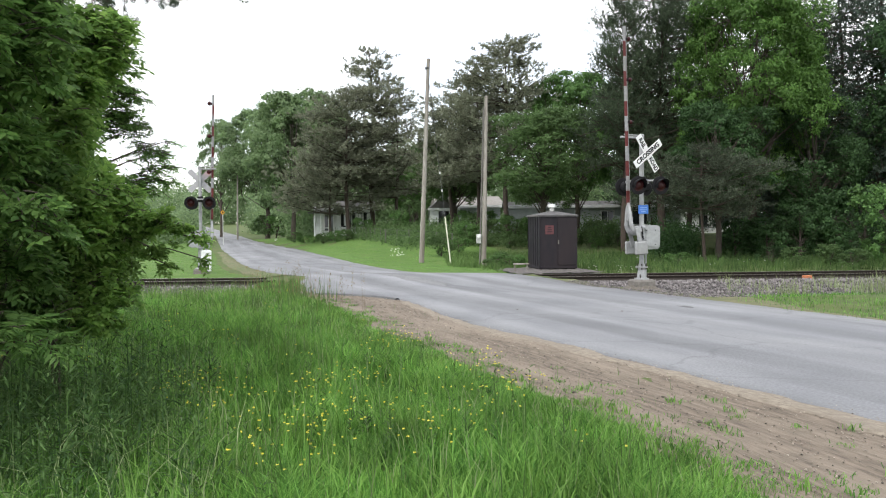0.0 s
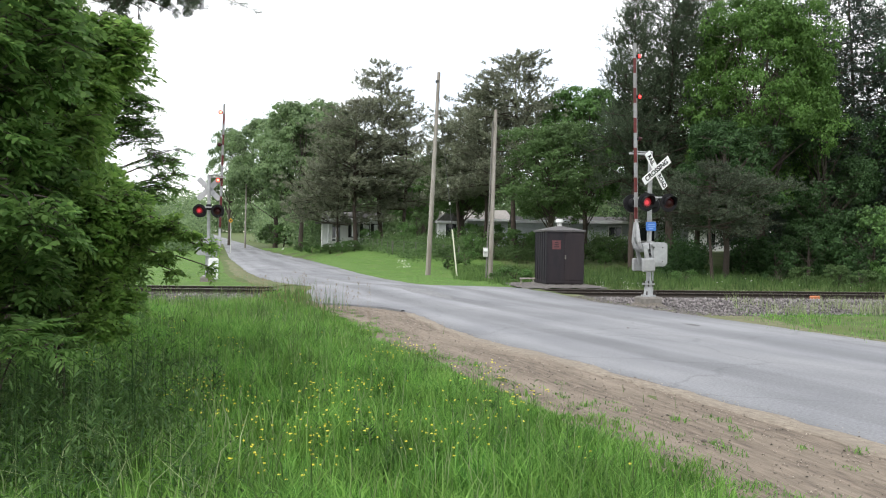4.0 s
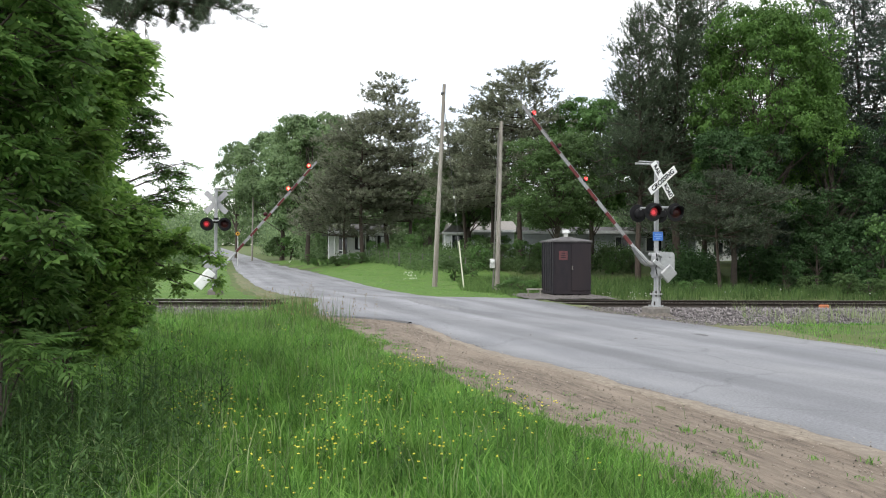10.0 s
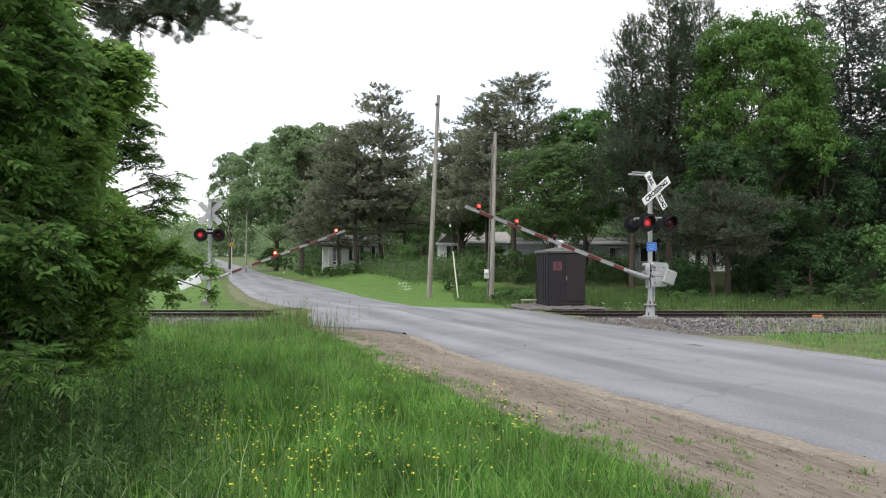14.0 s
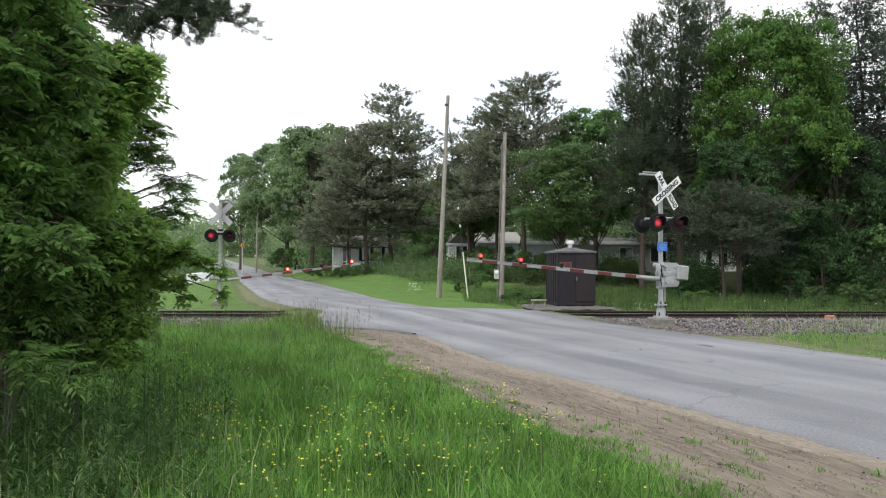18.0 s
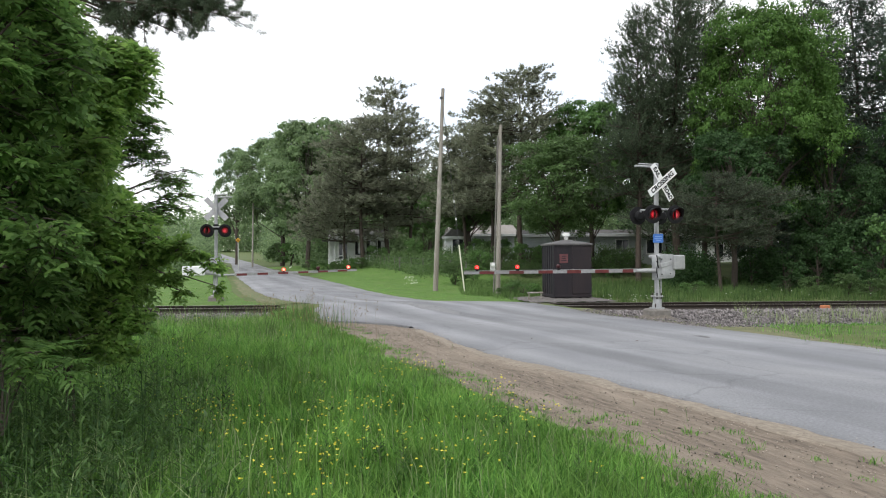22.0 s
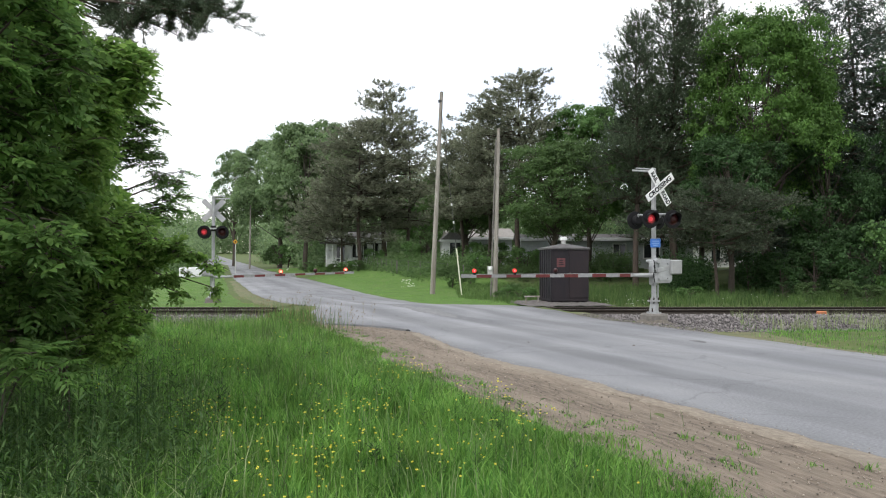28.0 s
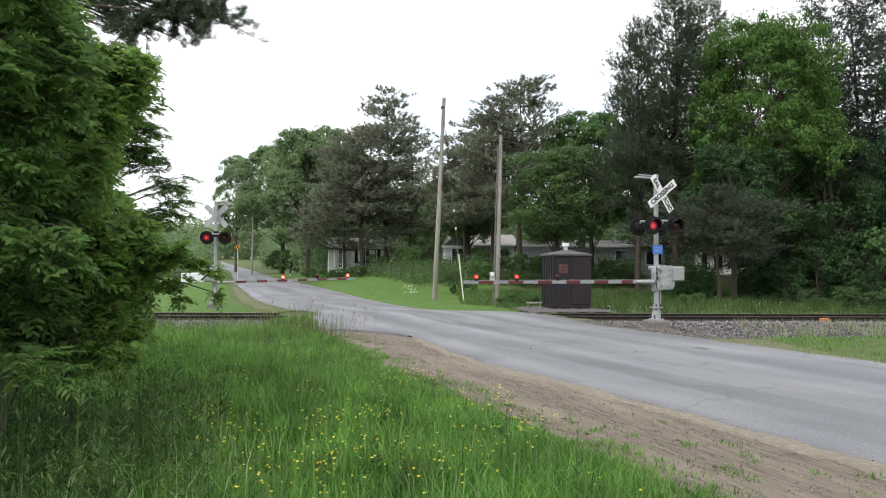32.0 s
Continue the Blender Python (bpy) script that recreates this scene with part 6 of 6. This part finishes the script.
weeds(81, 700, -5, -0.8, 3.2, 7.5, lambda x, y: (x < -0.3 * y - 0.1 * (y - 4) + 0.35 * np.random.default_rng(3).normal(size=len(x))) & (np.abs(x) < 0.75 * y), 0.3, 0.8, 0.095, "leafy_weeds", "upright leafy weeds at the thicket's foot")
weeds(84, 520, -5, -1.2, 4.6, 7.6, lambda x, y: (x < -0.36 * y + 0.3 * np.random.default_rng(4).normal(size=len(x))) & (np.abs(x) < 0.7 * y), 0.5, 1.15, 0.12, "leafy_weeds", "tall leafy weeds under the thicket")
weeds(83, 500, -5, 1.2, 5, 12, lambda x, y: (x < edge(y) - 0.5) & (patchy(x, y, 1.8, 2.5) > 0.72), 0.2, 0.42, 0.11, "leafy_weeds", "clumps of leafy weeds in the meadow")
weeds(82, 260, -6, 1, 5, 15, lambda x, y: x < edge(y) - 1.0, 0.25, 0.5, 0.09, "leafy_weeds", "scattered leafy weeds in the meadow")
x, y = sample(rng, 420, -4.5, -0.4, 3.4, 8, lambda x, y: (x < -0.24 * y) & (np.abs(x) < 0.75 * y))
blades(rng, x, y, ground_z(x, y), rng.uniform(0.3, 0.8, len(x)), 0.008, 0.85, L_PALE, "bent_stems", "bent pale grass among the weeds", "grass")
# dry seed heads at the meadow's far edge
x, y = sample(rng, 110, -5.5, 0.5, 14, 22, lambda x, y: (x < edge(y) + 0.2) & (x > edge(y) - 2.2))
blades(rng, x, y, ground_z(x, y), rng.uniform(0.5, 1.0, len(x)), 0.006, 0.15, L_DRY, "seed_stems", "dry brown seed stems", "stems")
x2 = np.repeat(x, 6) + rng.normal(size=6 * len(x)) * 0.025
flower_c = np.stack([x2, np.repeat(y, 6), np.repeat(ground_z(x, y) + 0.72, 6) + rng.uniform(-0.2, 0.15, len(x2))], -1)
V, F = leaves(rng, flower_c, rng.normal(size=flower_c.shape) * 0.4 + np.array([0, 0, 1.0]), rng.normal(size=flower_c.shape), np.full(len(x2), 0.05), np.full(len(x2), 0.016))
tagged(new("seed_heads", mesh_of("seed_heads", V, F, L_DRY)), "dry brown seed heads", "seed heads", kind="stuff")
# tall ragged stems where the meadow meets the crossing
for k, (material, label) in enumerate(((L_TALL, "tall green grass stems by the crossing"), (L_DRY, "tall dry stems by the crossing"))):
    x, y = sample(rng, (420, 170)[k], -5.2, -2.0, 17.6, 21.6, lambda x, y: (x < edge(y) + 0.25) & (x > edge(y) - 1.7))
    blades(rng, x, y, ground_z(x, y), rng.uniform(0.25, 0.85, len(x)), 0.011, 0.3, material, "tall_stems", label, "stems")
x, y = sample(rng, 900, -5.6, -1.8, 18.4, 23.0, lambda x, y: (x < edge(y) + 0.7 * rng.random(len(x))) & (x > edge(y) - 0.8))
blades(rng, x, y, ground_z(x, y), rng.uniform(0.08, 0.42, len(x)), 0.012, 0.5, L_TALL, "edge_grass", "thin ragged grass at the crossing's edge", "grass")
x, y = sample(rng, 130, -3, 5, 5, 18, lambda x, y: (x > edge(y)) & (x < edge(y) + 1.1))
blades(rng, x, y, ground_z(x, y), rng.uniform(0.06, 0.24, len(x)), 0.008, 0.3, L_TALL, "shoulder_stems", "lone thin stems on the dirt shoulder", "stems")
# thicker groups of buttercups
for gx_, gy_ in ((-1.9, 6.7), (-2.3, 7.1), (-1.6, 6.0), (-0.9, 6.9), (-0.65, 7.2), (-0.8, 6.0), (-0.55, 5.7), (-0.5, 9.4), (-0.3, 10.0), (0.45, 7.9), (0.75, 6.9), (-1.0, 5.1), (-0.8, 4.8), (0.4, 6.0), (0.1, 5.2), (0.9, 8.4)):
    flowers(24, gx_ - 0.32, gx_ + 0.32, gy_ - 0.4, gy_ + 0.4, lambda x, y: x < edge(y) - 0.4, 0.27, 0.44, 0.0135, L_FLOWER, "buttercups", "group of small yellow buttercups in the meadow")
# rough ground beyond and beside the track
def rough(n, x0, x1, y0, y1, keep, h0, h1, w, material, name, label, lift=-0.02):
    x, y = sample(rng, n, x0, x1, y0, y1, keep)
    blades(rng, x, y, ground_z(x, y) + lift, rng.uniform(h0, h1, len(x)) * (0.25 + 0.7 * patchy(x, y, 0.9, 4.0) + 0.7 * patchy(x, y, 2.3, 1.5) ** 2), w, 0.45, material, name, label, "grass")


behind = lambda x, y: y > track_y(x) + 2.6
rough(50000, 2.6, 30, 27, 44, lambda x, y: behind(x, y) & ~((np.abs(x - 4.6) < 1.7) & (y < 31.4)) & (patchy(x, y, 1.6, 6.0) > 0.3), 0.12, 0.6, 0.02, L_RANK, "rough_grass", "rank tall grass and weeds beyond the track")
rough(12000, 0.8, 4.0, 30.5, 44, lambda x, y: (x > road_right(y) + 3.2) & (patchy(x, y, 1.4, 6.0) > 0.45), 0.08, 0.4, 0.018, L_TALL, "pole_grass", "rank weeds round the poles")
verge = lambda y: np.interp(y, [12, 15, 17, 19, 22], [0.0, 0.05, 0.4, 1.7, 5.0])
rough(46000, 6, 30, 12, 24, lambda x, y: (x > road_right(y) + verge(y) + rng.normal(size=len(x)) * 0.35) & (y < track_y(x) - 3.0 + rng.normal(size=len(x)) * 0.25) & (patchy(x, y, 2.0, 2.0) > 0.3), 0.04, 0.17, 0.014, L_GRASS, "verge_grass", "bright green grass between ballast and road")
rough(9000, 4.5, 30, 10, 24, lambda x, y: (x > road_right(y) + 0.15) & (x < road_right(y) + verge(y) + 1.2) & (y < track_y(x) - 3.0) & (patchy(x, y, 2.6, 4.0) > 0.55), 0.03, 0.12, 0.012, L_TALL, "verge_tufts", "thin tufts on the gravel verge")
rough(18000, 9.2, 30, 20, 25, lambda x, y: (y < track_y(x) - 1.3) & (y > track_y(x) - 3.6) & (patchy(x, y, 1.3, 3.0) + (x - 9.2) * 0.03 > 0.58), 0.2, 0.75, 0.017, L_PALE, "ballast_weeds", "thin pale weeds on the ballast edge", 0.12)
rough(9000, 9, 30, 20, 25, lambda x, y: (y < track_y(x) - 1.6) & (y > track_y(x) - 3.6) & (patchy(x, y, 1.5, 1.0) > 0.5), 0.08, 0.4, 0.012, L_TALL, "ballast_weeds", "thin green weeds on the ballast edge", 0.12)
rough(26000, -16, -3.6, 20.6, 24.3, lambda x, y: (x < road_left(y) - 0.9 * rng.random(len(x)) ** 2 * (1 + np.sin(3.1 * y)) - 0.1) & (y < track_y(x) - 1.0 + 0.4 * np.sin(3 * x)) & (patchy(x, y, 2.0, 1.0) > 0.3), 0.05, 0.24, 0.014, L_GRASS, "track_weeds", "thin weeds beside the rails")
rough(28000, -26, -6.5, 29, 62, lambda x, y: x < road_left(y) - 1.3, 0.03, 0.09, 0.03, L_GRASS, "lawn_blades", "short mown grass beside the signal")
rough(70000, -14, 6, 28.4, 62, lambda x, y: (x > road_right(y) + 0.3) & (x < road_right(y) + 7), 0.03, 0.09, 0.03, L_GRASS, "lawn_blades", "short mown grass along the road")


# ---- movement ----
def motions():
    swing = [(0, 1.5), (6.9, 1.5), (7.5, 7.5), (8, 15), (8.5, 21), (9, 27), (9.5, 34.5), (10, 41), (10.5, 46.5), (11, 52), (11.5, 55.5), (12, 58.5), (12.5, 61.5),
             (13, 63.9), (13.5, 67.5), (14, 69.8), (14.5, 72), (15.5, 76), (16.5, 79.3), (17, 80.8), (17.5, 82.8), (18, 84), (18.5, 85.7), (19, 87), (19.5, 88), (20, 89.3), (32, 89.3)]
    for arm, end, yaw in GATES:
        loc = arm.matrix_basis.translation.copy()
        walk(arm, [(t, pose(*loc, 0, -(90 - a - end * a / 89.3), yaw)) for t, a in swing])
    # the added shutters imitate switching: away from a bulb for 0.7 s and back for 0.7 s, the two lamps of a pair by
    # turns
    start, half = 2.9, 0.7
    for phase, obs in SHUTTERS.items():
        for sh, face, lead in obs:
            loc = sh.matrix_basis.translation.copy()
            rows, turn = [(0, face)], face
            step = 1.01 / 30
            if phase == "tip":
                edges = [start]
            else:
                first = 6.55 if phase == "near" else 7.25
                ks = [first + 2 * half * k for k in range(-4, 20)]
                edges = sorted(e for k in ks for e in (k, k + half))
                edges = [e for e in edges if start - 0.2 < e < 31.8]
                if phase == "near":
                    edges = [e for e in edges if e > start + 0.7]
                else:
                    edges[0] = start
            for e in edges:
                for q in range(4):
                    rows.append((e - lead + q * step, turn + 60 * q))
                turn += 180
            rows.append((32.0, turn))
            walk(sh, [(t, pose(*loc, 0, 0, a)) for t, a in rows])


motions()
